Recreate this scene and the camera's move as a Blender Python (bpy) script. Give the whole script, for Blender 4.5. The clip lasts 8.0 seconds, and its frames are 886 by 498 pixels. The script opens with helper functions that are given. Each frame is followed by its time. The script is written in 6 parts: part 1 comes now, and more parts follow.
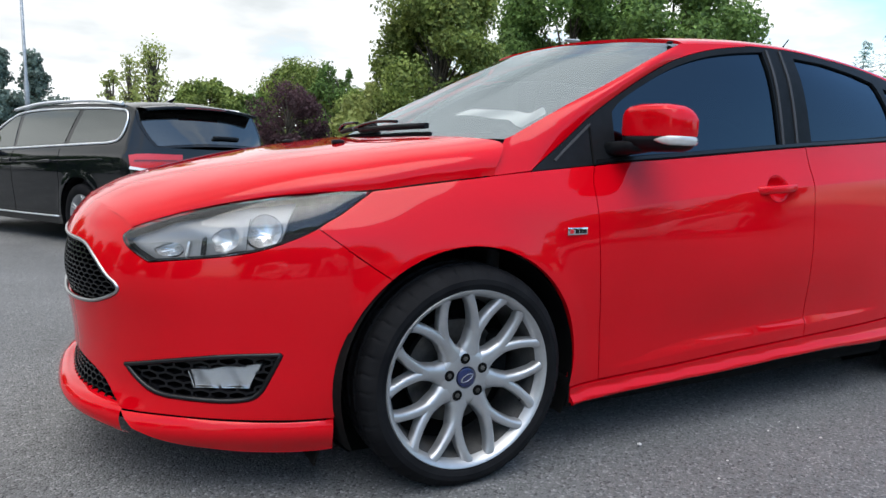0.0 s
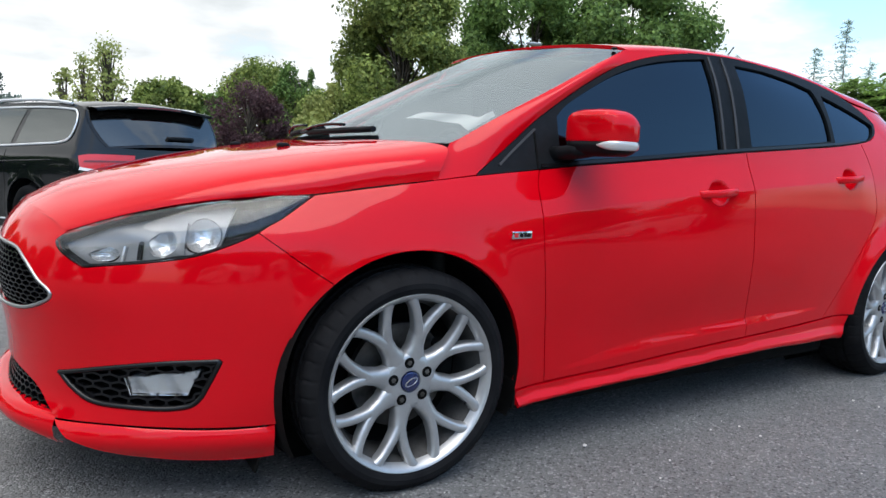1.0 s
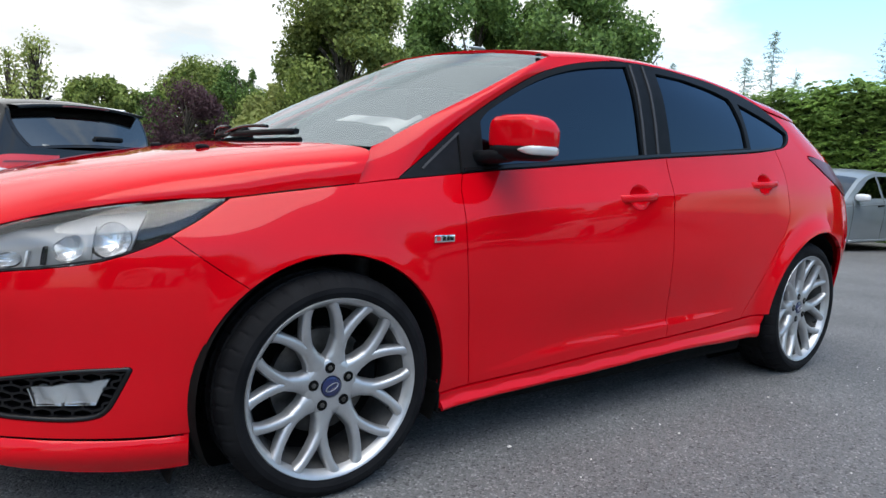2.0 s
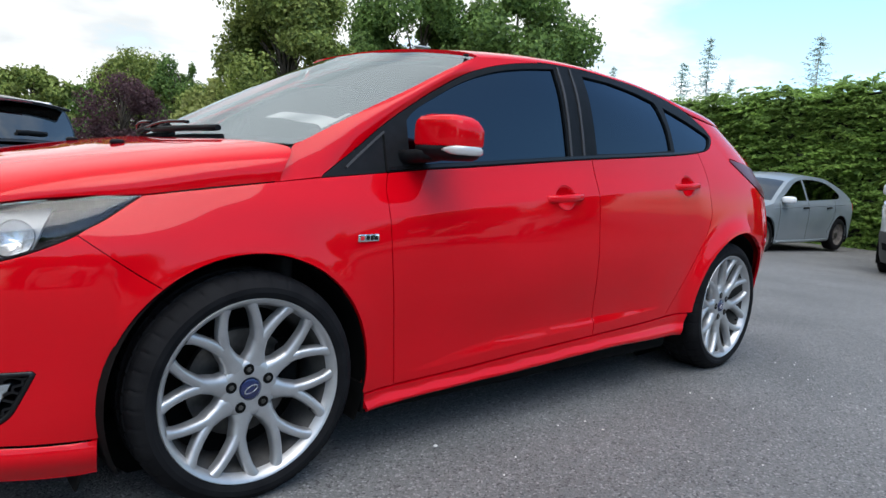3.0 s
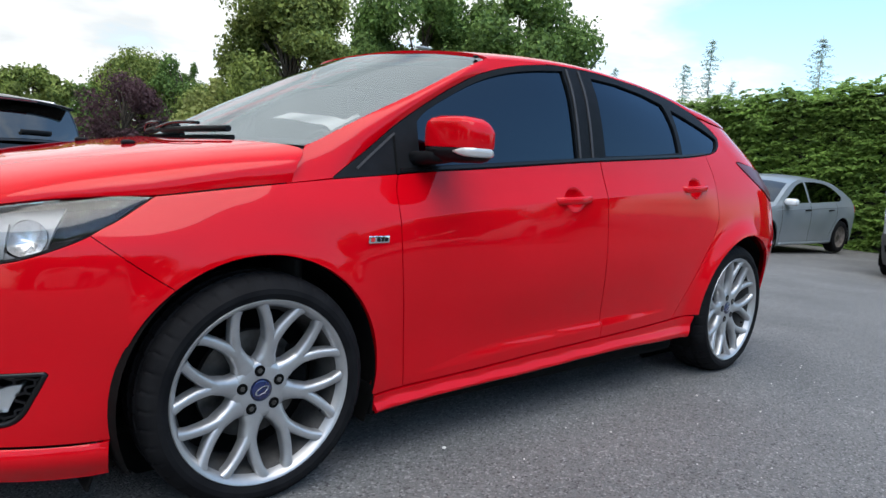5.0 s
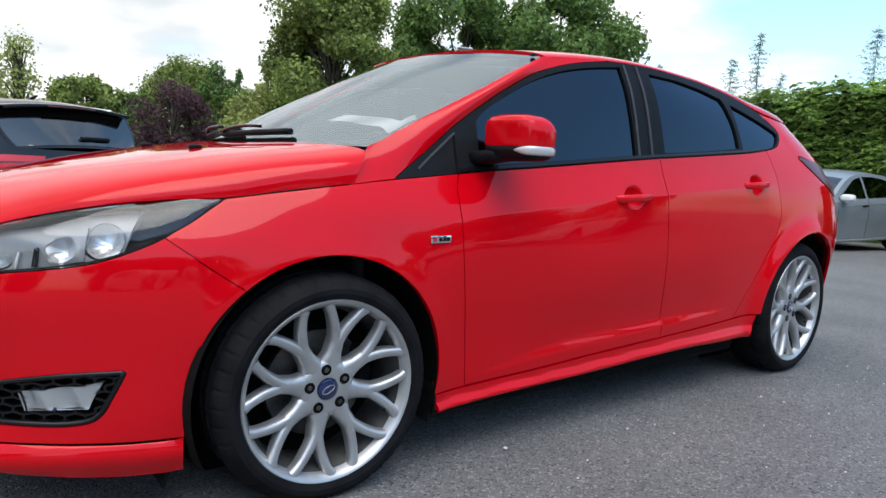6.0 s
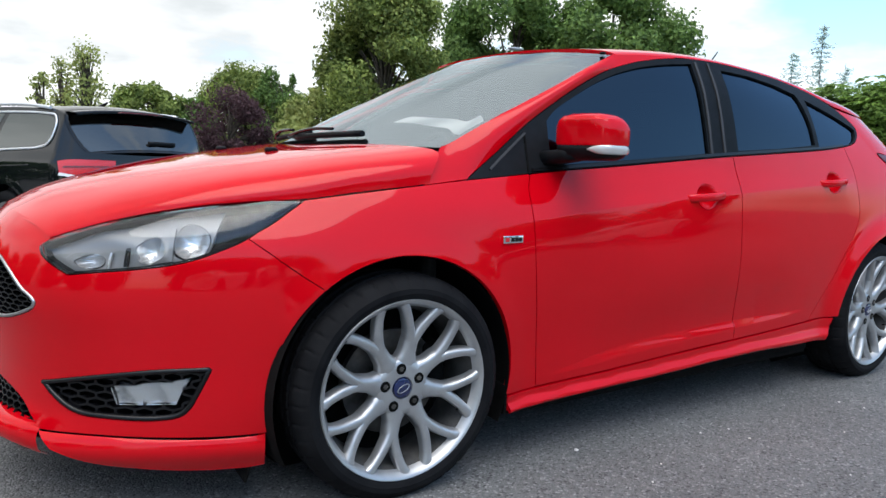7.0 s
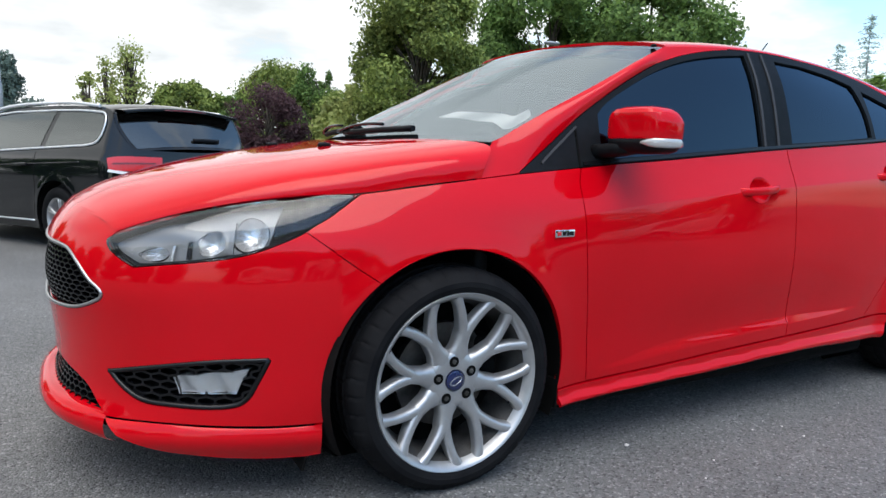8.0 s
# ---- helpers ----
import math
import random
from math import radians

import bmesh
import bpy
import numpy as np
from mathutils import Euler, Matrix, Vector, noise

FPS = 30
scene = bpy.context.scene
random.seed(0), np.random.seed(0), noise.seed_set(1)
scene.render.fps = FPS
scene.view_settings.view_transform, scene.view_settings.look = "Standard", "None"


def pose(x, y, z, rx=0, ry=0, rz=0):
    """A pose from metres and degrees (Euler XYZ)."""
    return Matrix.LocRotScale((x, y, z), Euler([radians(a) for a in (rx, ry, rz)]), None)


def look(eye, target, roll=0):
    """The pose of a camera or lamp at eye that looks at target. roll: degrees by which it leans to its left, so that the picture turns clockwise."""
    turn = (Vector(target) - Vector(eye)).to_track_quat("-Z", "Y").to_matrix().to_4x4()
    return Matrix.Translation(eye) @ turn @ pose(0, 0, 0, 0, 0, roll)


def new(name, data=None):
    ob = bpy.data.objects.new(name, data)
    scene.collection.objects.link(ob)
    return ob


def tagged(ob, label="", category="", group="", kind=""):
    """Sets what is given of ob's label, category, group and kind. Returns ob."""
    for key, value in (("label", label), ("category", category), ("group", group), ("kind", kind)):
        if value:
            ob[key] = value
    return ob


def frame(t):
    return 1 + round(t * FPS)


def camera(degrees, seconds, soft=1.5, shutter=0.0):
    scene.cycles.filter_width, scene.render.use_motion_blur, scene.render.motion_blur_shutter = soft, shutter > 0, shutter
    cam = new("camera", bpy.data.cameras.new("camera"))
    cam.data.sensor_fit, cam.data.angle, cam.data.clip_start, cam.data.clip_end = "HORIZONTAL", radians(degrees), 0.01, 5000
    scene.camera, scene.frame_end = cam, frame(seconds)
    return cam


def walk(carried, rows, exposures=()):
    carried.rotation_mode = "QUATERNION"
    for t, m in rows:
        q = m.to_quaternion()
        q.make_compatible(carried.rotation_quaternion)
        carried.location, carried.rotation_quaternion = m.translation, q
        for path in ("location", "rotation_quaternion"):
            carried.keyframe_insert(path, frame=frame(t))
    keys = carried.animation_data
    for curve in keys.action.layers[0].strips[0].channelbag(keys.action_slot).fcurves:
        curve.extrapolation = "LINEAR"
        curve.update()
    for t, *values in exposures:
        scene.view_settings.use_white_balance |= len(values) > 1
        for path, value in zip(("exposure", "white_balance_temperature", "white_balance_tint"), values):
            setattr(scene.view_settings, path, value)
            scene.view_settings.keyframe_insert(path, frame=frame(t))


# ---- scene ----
cam = camera(65.2, 8.0)
PATH = [
    (0, (-1.0, -2.578, 0.986), (-0.073, -0.828, 0.704), 1.7),
    (0.5, (-0.979, -2.59, 0.988), (-0.033, -0.85, 0.709), 1.7),
    (1, (-0.946, -2.606, 0.996), (0.07, -0.905, 0.721), 2.0),
    (1.5, (-0.917, -2.622, 1.0), (0.163, -0.96, 0.73), 2.2),
    (3, (-0.824, -2.68, 1.005), (0.446, -1.157, 0.749), 3.2),
    (3.5, (-0.815, -2.684, 1.01), (0.486, -1.187, 0.747), 3.5),
    (4, (-0.818, -2.682, 1.01), (0.488, -1.189, 0.753), 3.7),
    (5.5, (-0.872, -2.639, 1.003), (0.357, -1.082, 0.748), 3.0),
    (6, (-0.899, -2.617, 0.999), (0.278, -1.02, 0.741), 2.5),
    (6.5, (-0.928, -2.594, 0.998), (0.195, -0.96, 0.735), 2.2),
    (7, (-0.962, -2.58, 0.994), (0.098, -0.904, 0.734), 1.9),
    (7.5, (-0.995, -2.567, 0.993), (0.007, -0.858, 0.717), 1.6),
    (8, (-1.017, -2.563, 0.988), (-0.041, -0.839, 0.713), 1.6),
]
walk(cam, [(t, look(eye, target, roll)) for t, eye, target, roll in PATH])

# ---- world and light ----
world = bpy.data.worlds.new("sky")
scene.world = world
world.use_nodes = True
wn, wl = world.node_tree.nodes, world.node_tree.links
wn.clear()
SUN_EL, SUN_AZ = radians(69), radians(-148)
sky = wn.new("ShaderNodeTexSky")
sky.sky_type, sky.sun_disc, sky.sun_elevation, sky.sun_rotation = "NISHITA", False, SUN_EL, SUN_AZ
sky.air_density, sky.dust_density = 1.0, 1.5
sky_gain = wn.new("ShaderNodeMixRGB")
sky_gain.blend_type, sky_gain.inputs[0].default_value, sky_gain.inputs[2].default_value = "MULTIPLY", 1.0, (0.21, 0.24, 0.245, 1)
wl.new(sky.outputs[0], sky_gain.inputs[1])
coord = wn.new("ShaderNodeTexCoord")
sep = wn.new("ShaderNodeSeparateXYZ")
wl.new(coord.outputs["Generated"], sep.inputs[0])
# cloud layer: the view direction laid onto a flat ceiling, so that clouds crowd towards the horizon
lift = wn.new("ShaderNodeMath"); lift.operation = "ADD"; lift.inputs[1].default_value = 0.22
floor_z = wn.new("ShaderNodeMath"); floor_z.operation = "MAXIMUM"; floor_z.inputs[1].default_value = 0.0
wl.new(sep.outputs[2], floor_z.inputs[0]); wl.new(floor_z.outputs[0], lift.inputs[0])
dx = wn.new("ShaderNodeMath"); dx.operation = "DIVIDE"
dy = wn.new("ShaderNodeMath"); dy.operation = "DIVIDE"
wl.new(sep.outputs[0], dx.inputs[0]); wl.new(lift.outputs[0], dx.inputs[1])
wl.new(sep.outputs[1], dy.inputs[0]); wl.new(lift.outputs[0], dy.inputs[1])
flat = wn.new("ShaderNodeCombineXYZ")
wl.new(dx.outputs[0], flat.inputs[0]); wl.new(dy.outputs[0], flat.inputs[1])
clouds = wn.new("ShaderNodeTexNoise")
clouds.inputs["Scale"].default_value, clouds.inputs["Detail"].default_value, clouds.inputs["Roughness"].default_value = 0.85, 7.0, 0.55
shift = wn.new("ShaderNodeVectorMath"); shift.operation = "ADD"; shift.inputs[1].default_value = (3.1, 7.4, 0.0)
wl.new(flat.outputs[0], shift.inputs[0]); wl.new(shift.outputs[0], clouds.inputs["Vector"])
cover = wn.new("ShaderNodeValToRGB")
cover.color_ramp.elements[0].position, cover.color_ramp.elements[1].position = 0.44, 0.60
# the cloud bank stands over the north and thins out towards the south and east
bank = wn.new("ShaderNodeMath"); bank.operation = "MULTIPLY_ADD"; bank.inputs[1].default_value = 0.24
thin = wn.new("ShaderNodeMath"); thin.operation = "MULTIPLY_ADD"; thin.inputs[1].default_value = -0.14
wl.new(sep.outputs[0], thin.inputs[0]); wl.new(clouds.outputs[0], thin.inputs[2])
wl.new(sep.outputs[1], bank.inputs[0]); wl.new(thin.outputs[0], bank.inputs[2])
wl.new(bank.outputs[0], cover.inputs[0])
shade = wn.new("ShaderNodeTexNoise")
shade.inputs["Scale"].default_value, shade.inputs["Detail"].default_value = 1.7, 5.0
wl.new(shift.outputs[0], shade.inputs["Vector"])
tone = wn.new("ShaderNodeValToRGB")
tone.color_ramp.elements[0].position, tone.color_ramp.elements[0].color = 0.35, (0.64, 0.68, 0.70, 1)
tone.color_ramp.elements[1].position, tone.color_ramp.elements[1].color = 0.56, (0.99, 1.01, 1.03, 1)
wl.new(shade.outputs[0], tone.inputs[0])
blend = wn.new("ShaderNodeMixRGB")
wl.new(cover.outputs[0], blend.inputs[0]); wl.new(sky_gain.outputs[0], blend.inputs[1]); wl.new(tone.outputs[0], blend.inputs[2])
back = wn.new("ShaderNodeBackground"); back.inputs[1].default_value = 1.27
out = wn.new("ShaderNodeOutputWorld")
wl.new(blend.outputs[0], back.inputs[0]); wl.new(back.outputs[0], out.inputs[0])

sun = new("sun", bpy.data.lights.new("sun", "SUN"))
sun.data.energy, sun.data.angle, sun.data.color = 2.6, radians(62), (1.0, 0.97, 0.93)
sun_dir = Vector((math.sin(SUN_AZ) * math.cos(SUN_EL), math.cos(SUN_AZ) * math.cos(SUN_EL), math.sin(SUN_EL)))
sun.matrix_world = look(sun_dir * 60, (0, 0, 0))

# ---- materials ----


def material(name, base, rough=0.5, metal=0.0, coat=0.0, ior=1.5, spec=0.5):
    m = bpy.data.materials.new(name)
    m.use_nodes = True
    b = m.node_tree.nodes["Principled BSDF"]
    b.inputs["Base Color"].default_value = (*base, 1)
    b.inputs["Roughness"].default_value, b.inputs["Metallic"].default_value = rough, metal
    b.inputs["Coat Weight"].default_value, b.inputs["IOR"].default_value = coat, ior
    b.inputs["Coat Roughness"].default_value = 0.03
    b.inputs["Specular IOR Level"].default_value = spec
    return m


def vary(m, low, high, scale=8.0, detail=5.0, fine=0.0, bump=0.0, bump_scale=200.0, rough=None, coords="Object", bump_dist=0.002):
    """Adds two scales of colour variation and a fine relief."""
    n, l = m.node_tree.nodes, m.node_tree.links
    b = n["Principled BSDF"]
    tc = n.new("ShaderNodeTexCoord")
    n1 = n.new("ShaderNodeTexNoise")
    n1.inputs["Scale"].default_value, n1.inputs["Detail"].default_value = scale, detail
    l.new(tc.outputs[coords], n1.inputs["Vector"])
    ramp = n.new("ShaderNodeValToRGB")
    ramp.color_ramp.elements[0].position, ramp.color_ramp.elements[0].color = 0.32, (*low, 1)
    ramp.color_ramp.elements[1].position, ramp.color_ramp.elements[1].color = 0.68, (*high, 1)
    l.new(n1.outputs[0], ramp.inputs[0])
    color = ramp.outputs[0]
    if fine:
        n2 = n.new("ShaderNodeTexNoise")
        n2.inputs["Scale"].default_value, n2.inputs["Detail"].default_value = bump_scale, 3.0
        l.new(tc.outputs[coords], n2.inputs["Vector"])
        r2 = n.new("ShaderNodeMapRange")
        r2.inputs[1].default_value, r2.inputs[2].default_value = 0.3, 0.7
        r2.inputs[3].default_value, r2.inputs[4].default_value = 1 - fine, 1 + fine
        l.new(n2.outputs[0], r2.inputs[0])
        mul = n.new("ShaderNodeMixRGB")
        mul.blend_type, mul.inputs[0].default_value = "MULTIPLY", 1.0
        l.new(color, mul.inputs[1]); l.new(r2.outputs[0], mul.inputs[2])
        color = mul.outputs[0]
    l.new(color, b.inputs["Base Color"])
    if rough:
        r3 = n.new("ShaderNodeMapRange")
        r3.inputs[3].default_value, r3.inputs[4].default_value = rough
        l.new(n1.outputs[0], r3.inputs[0]); l.new(r3.outputs[0], b.inputs["Roughness"])
    if bump:
        n4 = n.new("ShaderNodeTexNoise")
        n4.inputs["Scale"].default_value, n4.inputs["Detail"].default_value = bump_scale, 4.0
        l.new(tc.outputs[coords], n4.inputs["Vector"])
        bp = n.new("ShaderNodeBump")
        bp.inputs["Strength"].default_value, bp.inputs["Distance"].default_value = bump, bump_dist
        l.new(n4.outputs[0], bp.inputs["Height"]); l.new(bp.outputs[0], b.inputs["Normal"])
    return m


def glass(name, tint, gloss_rough=0.0, ior=1.5, coating=(1.0, 1.0, 1.0)):
    """Window glass: a tinted clear sheet with a mirror gloss by Fresnel."""
    m = bpy.data.materials.new(name)
    m.use_nodes = True
    n, l = m.node_tree.nodes, m.node_tree.links
    n.clear()
    fr, tr, gl = n.new("ShaderNodeFresnel"), n.new("ShaderNodeBsdfTransparent"), n.new("ShaderNodeBsdfGlossy")
    fr.inputs[0].default_value = ior
    tr.inputs[0].default_value = (*tint, 1)
    gl.inputs["Roughness"].default_value = gloss_rough
    gl.inputs["Color"].default_value = (*coating, 1)
    mix, o = n.new("ShaderNodeMixShader"), n.new("ShaderNodeOutputMaterial")
    l.new(fr.outputs[0], mix.inputs[0]); l.new(tr.outputs[0], mix.inputs[1]); l.new(gl.outputs[0], mix.inputs[2])
    l.new(mix.outputs[0], o.inputs[0])
    return m


RED = vary(material("red_paint", (0.575, 0.0011, 0.007), 0.5, 0.0, 1.0, spec=0.0), (0.555, 0.0009, 0.006), (0.595, 0.0013, 0.008), 3.0)
RED.node_tree.nodes["Principled BSDF"].inputs["Coat Roughness"].default_value = 0.022
RED.node_tree.nodes["Principled BSDF"].inputs["Coat IOR"].default_value = 1.39
BLACK_PAINT = vary(material("black_paint", (0.004, 0.005, 0.006), 0.35, 0.0, 1.0, spec=0.0), (0.003, 0.004, 0.005), (0.006, 0.007, 0.008), 2.0)
GREY_PAINT = vary(material("grey_paint", (0.23, 0.265, 0.29), 0.45, 0.3, 0.6), (0.21, 0.245, 0.27), (0.25, 0.285, 0.31), 2.0)
WHITE_PAINT = vary(material("silver_white_paint", (0.74, 0.76, 0.79), 0.4, 0.1, 1.0), (0.70, 0.72, 0.75), (0.78, 0.80, 0.83), 2.0)
SILVER_PAINT = vary(material("silver_paint", (0.46, 0.48, 0.51), 0.4, 0.35, 0.8), (0.43, 0.45, 0.48), (0.49, 0.51, 0.54), 2.0)
GLOSS_BLACK = material("gloss_black_plastic", (0.005, 0.005, 0.006), 0.25, 0.0, 0.0, spec=0.35)
TRIM = vary(material("black_trim", (0.006, 0.007, 0.009), 0.5, spec=0.12), (0.004, 0.005, 0.006), (0.007, 0.008, 0.010), 30.0, bump=0.1, bump_scale=900)
LINER = vary(material("wheel_arch_liner", (0.004, 0.004, 0.004), 0.95, spec=0.1), (0.003, 0.003, 0.003), (0.006, 0.006, 0.006), 20.0)
RUBBER = vary(material("tyre_rubber", (0.014, 0.014, 0.015), 0.8, spec=0.1), (0.005, 0.005, 0.006), (0.011, 0.011, 0.012), 12.0, fine=0.2, bump=0.2, bump_scale=500, rough=(0.62, 0.85))
ALLOY = vary(material("silver_alloy", (0.48, 0.48, 0.48), 0.40, 0.75, 0.25), (0.40, 0.40, 0.405), (0.50, 0.50, 0.50), 14.0, fine=0.08, bump=0.05, bump_scale=600, rough=(0.34, 0.46))
STEEL = vary(material("brake_steel", (0.14, 0.13, 0.125), 0.5, 0.8), (0.06, 0.055, 0.05), (0.2, 0.19, 0.18), 16.0)
# barrel darker than the rim, so that the gaps between spokes read dark
DARK_BARREL = vary(material("dark_barrel_metal", (0.05, 0.048, 0.046), 0.7, 0.3), (0.035, 0.033, 0.032), (0.08, 0.076, 0.072), 14.0, fine=0.2)
BRIGHT_TRIM = material("bright_trim", (0.82, 0.83, 0.85), 0.3, 0.55)
CHROME = material("chrome", (0.75, 0.76, 0.78), 0.08, 1.0)
SATIN = material("satin_aluminium", (0.45, 0.45, 0.46), 0.3, 0.9)
BLUE_CAP = material("blue_enamel", (0.006, 0.014, 0.07), 0.2, 0.0, 1.0)
LAMP_GREY = material("lamp_reflector_grey", (0.27, 0.275, 0.28), 0.45, 0.3)
LAMP_SILVER = material("lamp_reflector_silver", (0.66, 0.67, 0.68), 0.24, 0.75)
LAMP_DARK = material("lamp_bezel_dark", (0.006, 0.007, 0.009), 0.45, 0.0, 0.0, spec=0.1)
TAIL_SMOKE = material("smoked_tail_lamp", (0.09, 0.004, 0.008), 0.35, 0.0, 0.15)
LAMP_DEEP = material("dark_red_lamp", (0.16, 0.004, 0.006), 0.3, 0.0, 0.8)
LAMP_RED = material("red_lamp_plastic", (0.62, 0.012, 0.018), 0.3, 0.0, 0.8)
SIGNAL_WHITE = material("clear_indicator_plastic", (0.5, 0.48, 0.47), 0.18, 0.2, 1.0)
CLEAR = glass("clear_lens", (0.93, 0.94, 0.95), 0.0, 1.62)
SCREEN_GLASS = glass("windscreen_glass", (0.88, 0.94, 0.96), 0.0, 3.5, (0.84, 0.95, 1.0))
TINTED = glass("tinted_glass", (0.002, 0.003, 0.005), 0.0, 1.6, (0.58, 0.80, 1.0))
SIDE_GLASS = glass("door_glass", (0.003, 0.004, 0.006), 0.0, 1.68, (0.56, 0.80, 1.0))
CABIN = vary(material("cabin_plastic", (0.03, 0.03, 0.032), 0.7), (0.022, 0.022, 0.024), (0.036, 0.036, 0.04), 12.0)
FABRIC = vary(material("seat_fabric", (0.02, 0.02, 0.024), 0.95), (0.014, 0.014, 0.017), (0.03, 0.03, 0.034), 40.0)
MATT_WHITE = material("matt_white", (0.85, 0.86, 0.86), 0.8)

# asphalt: worn chippings in dark binder
ASPHALT = material("asphalt", (0.07, 0.07, 0.072), 0.68, spec=0.55)
n, l = ASPHALT.node_tree.nodes, ASPHALT.node_tree.links
tc = n.new("ShaderNodeTexCoord")
chip = n.new("ShaderNodeTexVoronoi"); chip.inputs["Scale"].default_value = 140.0
speck = n.new("ShaderNodeTexNoise"); speck.inputs["Scale"].default_value, speck.inputs["Detail"].default_value = 260.0, 3.0
patch = n.new("ShaderNodeTexNoise"); patch.inputs["Scale"].default_value, patch.inputs["Detail"].default_value = 1.1, 6.0
for node in (chip, speck, patch):
    l.new(tc.outputs["Object"], node.inputs["Vector"])
grey = n.new("ShaderNodeSeparateColor"); l.new(chip.outputs["Color"], grey.inputs[0])
tone1 = n.new("ShaderNodeValToRGB")
tone1.color_ramp.elements[0].color, tone1.color_ramp.elements[1].color = (0.034, 0.034, 0.034, 1), (0.26, 0.257, 0.252, 1)
tone1.color_ramp.elements[0].position, tone1.color_ramp.elements[1].position = 0.04, 1.0
for at, shade_of in ((.16, .100), (.86, .136)):
    tone1.color_ramp.elements.new(at).color = (shade_of, shade_of * .993, shade_of * .982, 1)
l.new(grey.outputs[0], tone1.inputs[0])
tone2 = n.new("ShaderNodeMapRange")
tone2.inputs[1].default_value, tone2.inputs[2].default_value, tone2.inputs[3].default_value, tone2.inputs[4].default_value = 0.3, 0.7, 0.68, 1.32
l.new(speck.outputs[0], tone2.inputs[0])
tone3 = n.new("ShaderNodeMapRange")
tone3.inputs[1].default_value, tone3.inputs[2].default_value, tone3.inputs[3].default_value, tone3.inputs[4].default_value = 0.3, 0.7, 0.82, 1.18
l.new(patch.outputs[0], tone3.inputs[0])
mul1 = n.new("ShaderNodeMixRGB"); mul1.blend_type, mul1.inputs[0].default_value = "MULTIPLY", 1.0
mul2 = n.new("ShaderNodeMixRGB"); mul2.blend_type, mul2.inputs[0].default_value = "MULTIPLY", 1.0
l.new(tone1.outputs[0], mul1.inputs[1]); l.new(tone2.outputs[0], mul1.inputs[2])
l.new(mul1.outputs[0], mul2.inputs[1]); l.new(tone3.outputs[0], mul2.inputs[2])
l.new(mul2.outputs[0], n["Principled BSDF"].inputs["Base Color"])
relief = n.new("ShaderNodeBump"); relief.inputs["Strength"].default_value, relief.inputs["Distance"].default_value = 0.55, 0.005
l.new(chip.outputs["Distance"], relief.inputs["Height"]); relief.invert = True
l.new(relief.outputs[0], n["Principled BSDF"].inputs["Normal"])


def foliage(name, dark, light, rough=0.55):
    m = material(name, light, rough, spec=0.25)
    n, l = m.node_tree.nodes, m.node_tree.links
    g = n.new("ShaderNodeNewGeometry")
    ramp = n.new("ShaderNodeValToRGB")
    ramp.color_ramp.elements[0].color, ramp.color_ramp.elements[1].color = (*dark, 1), (*light, 1)
    l.new(g.outputs["Random Per Island"], ramp.inputs[0])
    tc = n.new("ShaderNodeTexCoord")
    big = n.new("ShaderNodeTexNoise"); big.inputs["Scale"].default_value = 0.9
    l.new(tc.outputs["Object"], big.inputs["Vector"])
    mr = n.new("ShaderNodeMapRange")
    mr.inputs[1].default_value, mr.inputs[2].default_value, mr.inputs[3].default_value, mr.inputs[4].default_value = 0.3, 0.7, 0.65, 1.35
    l.new(big.outputs[0], mr.inputs[0])
    mul = n.new("ShaderNodeMixRGB"); mul.blend_type, mul.inputs[0].default_value = "MULTIPLY", 1.0
    l.new(ramp.outputs[0], mul.inputs[1]); l.new(mr.outputs[0], mul.inputs[2])
    b = n["Principled BSDF"]
    l.new(mul.outputs[0], b.inputs["Base Color"])
    trans = n.new("ShaderNodeBsdfTranslucent"); l.new(mul.outputs[0], trans.inputs[0])
    mix = n.new("ShaderNodeMixShader"); mix.inputs[0].default_value = 0.4
    l.new(b.outputs[0], mix.inputs[1]); l.new(trans.outputs[0], mix.inputs[2])
    l.new(mix.outputs[0], n["Material Output"].inputs[0])
    return m


LEAF_GREEN = foliage("tree_leaves", (0.07, 0.11, 0.025), (0.33, 0.39, 0.105))
LEAF_DEEP = foliage("deep_green_leaves", (0.05, 0.10, 0.027), (0.21, 0.32, 0.085))
LEAF_LIGHT = foliage("pale_green_leaves", (0.20, 0.25, 0.07), (0.46, 0.49, 0.17))
LEAF_PURPLE = foliage("copper_leaves", (0.05, 0.026, 0.03), (0.14, 0.075, 0.085))
LEAF_HEDGE = foliage("hedge_leaves", (0.085, 0.165, 0.035), (0.26, 0.40, 0.085))
LEAF_GREY = foliage("grey_green_leaves", (0.10, 0.14, 0.11), (0.22, 0.28, 0.24))
# far conifers: the haze before them is put into this very pale needle colour
LEAF_HAZED = foliage("hazed_needles", (0.48, 0.58, 0.55), (0.70, 0.80, 0.76))
# near-black stand-in for the shade deep inside the hedge
HEDGE_SHADE = vary(material("hedge_inner_shade", (0.012, 0.016, 0.008), 0.95), (0.008, 0.012, 0.006), (0.02, 0.022, 0.012), 6.0)
BARK = vary(material("bark", (0.07, 0.055, 0.04), 0.95), (0.045, 0.036, 0.028), (0.1, 0.08, 0.06), 9.0, bump=0.6, bump_scale=30, bump_dist=0.02)
GALV = vary(material("galvanised_steel", (0.36, 0.37, 0.38), 0.55, 0.6), (0.3, 0.31, 0.32), (0.42, 0.43, 0.44), 5.0)
PEBBLE = vary(material("pale_pebble", (0.6, 0.58, 0.54), 0.8), (0.5, 0.48, 0.45), (0.7, 0.68, 0.64), 90.0)
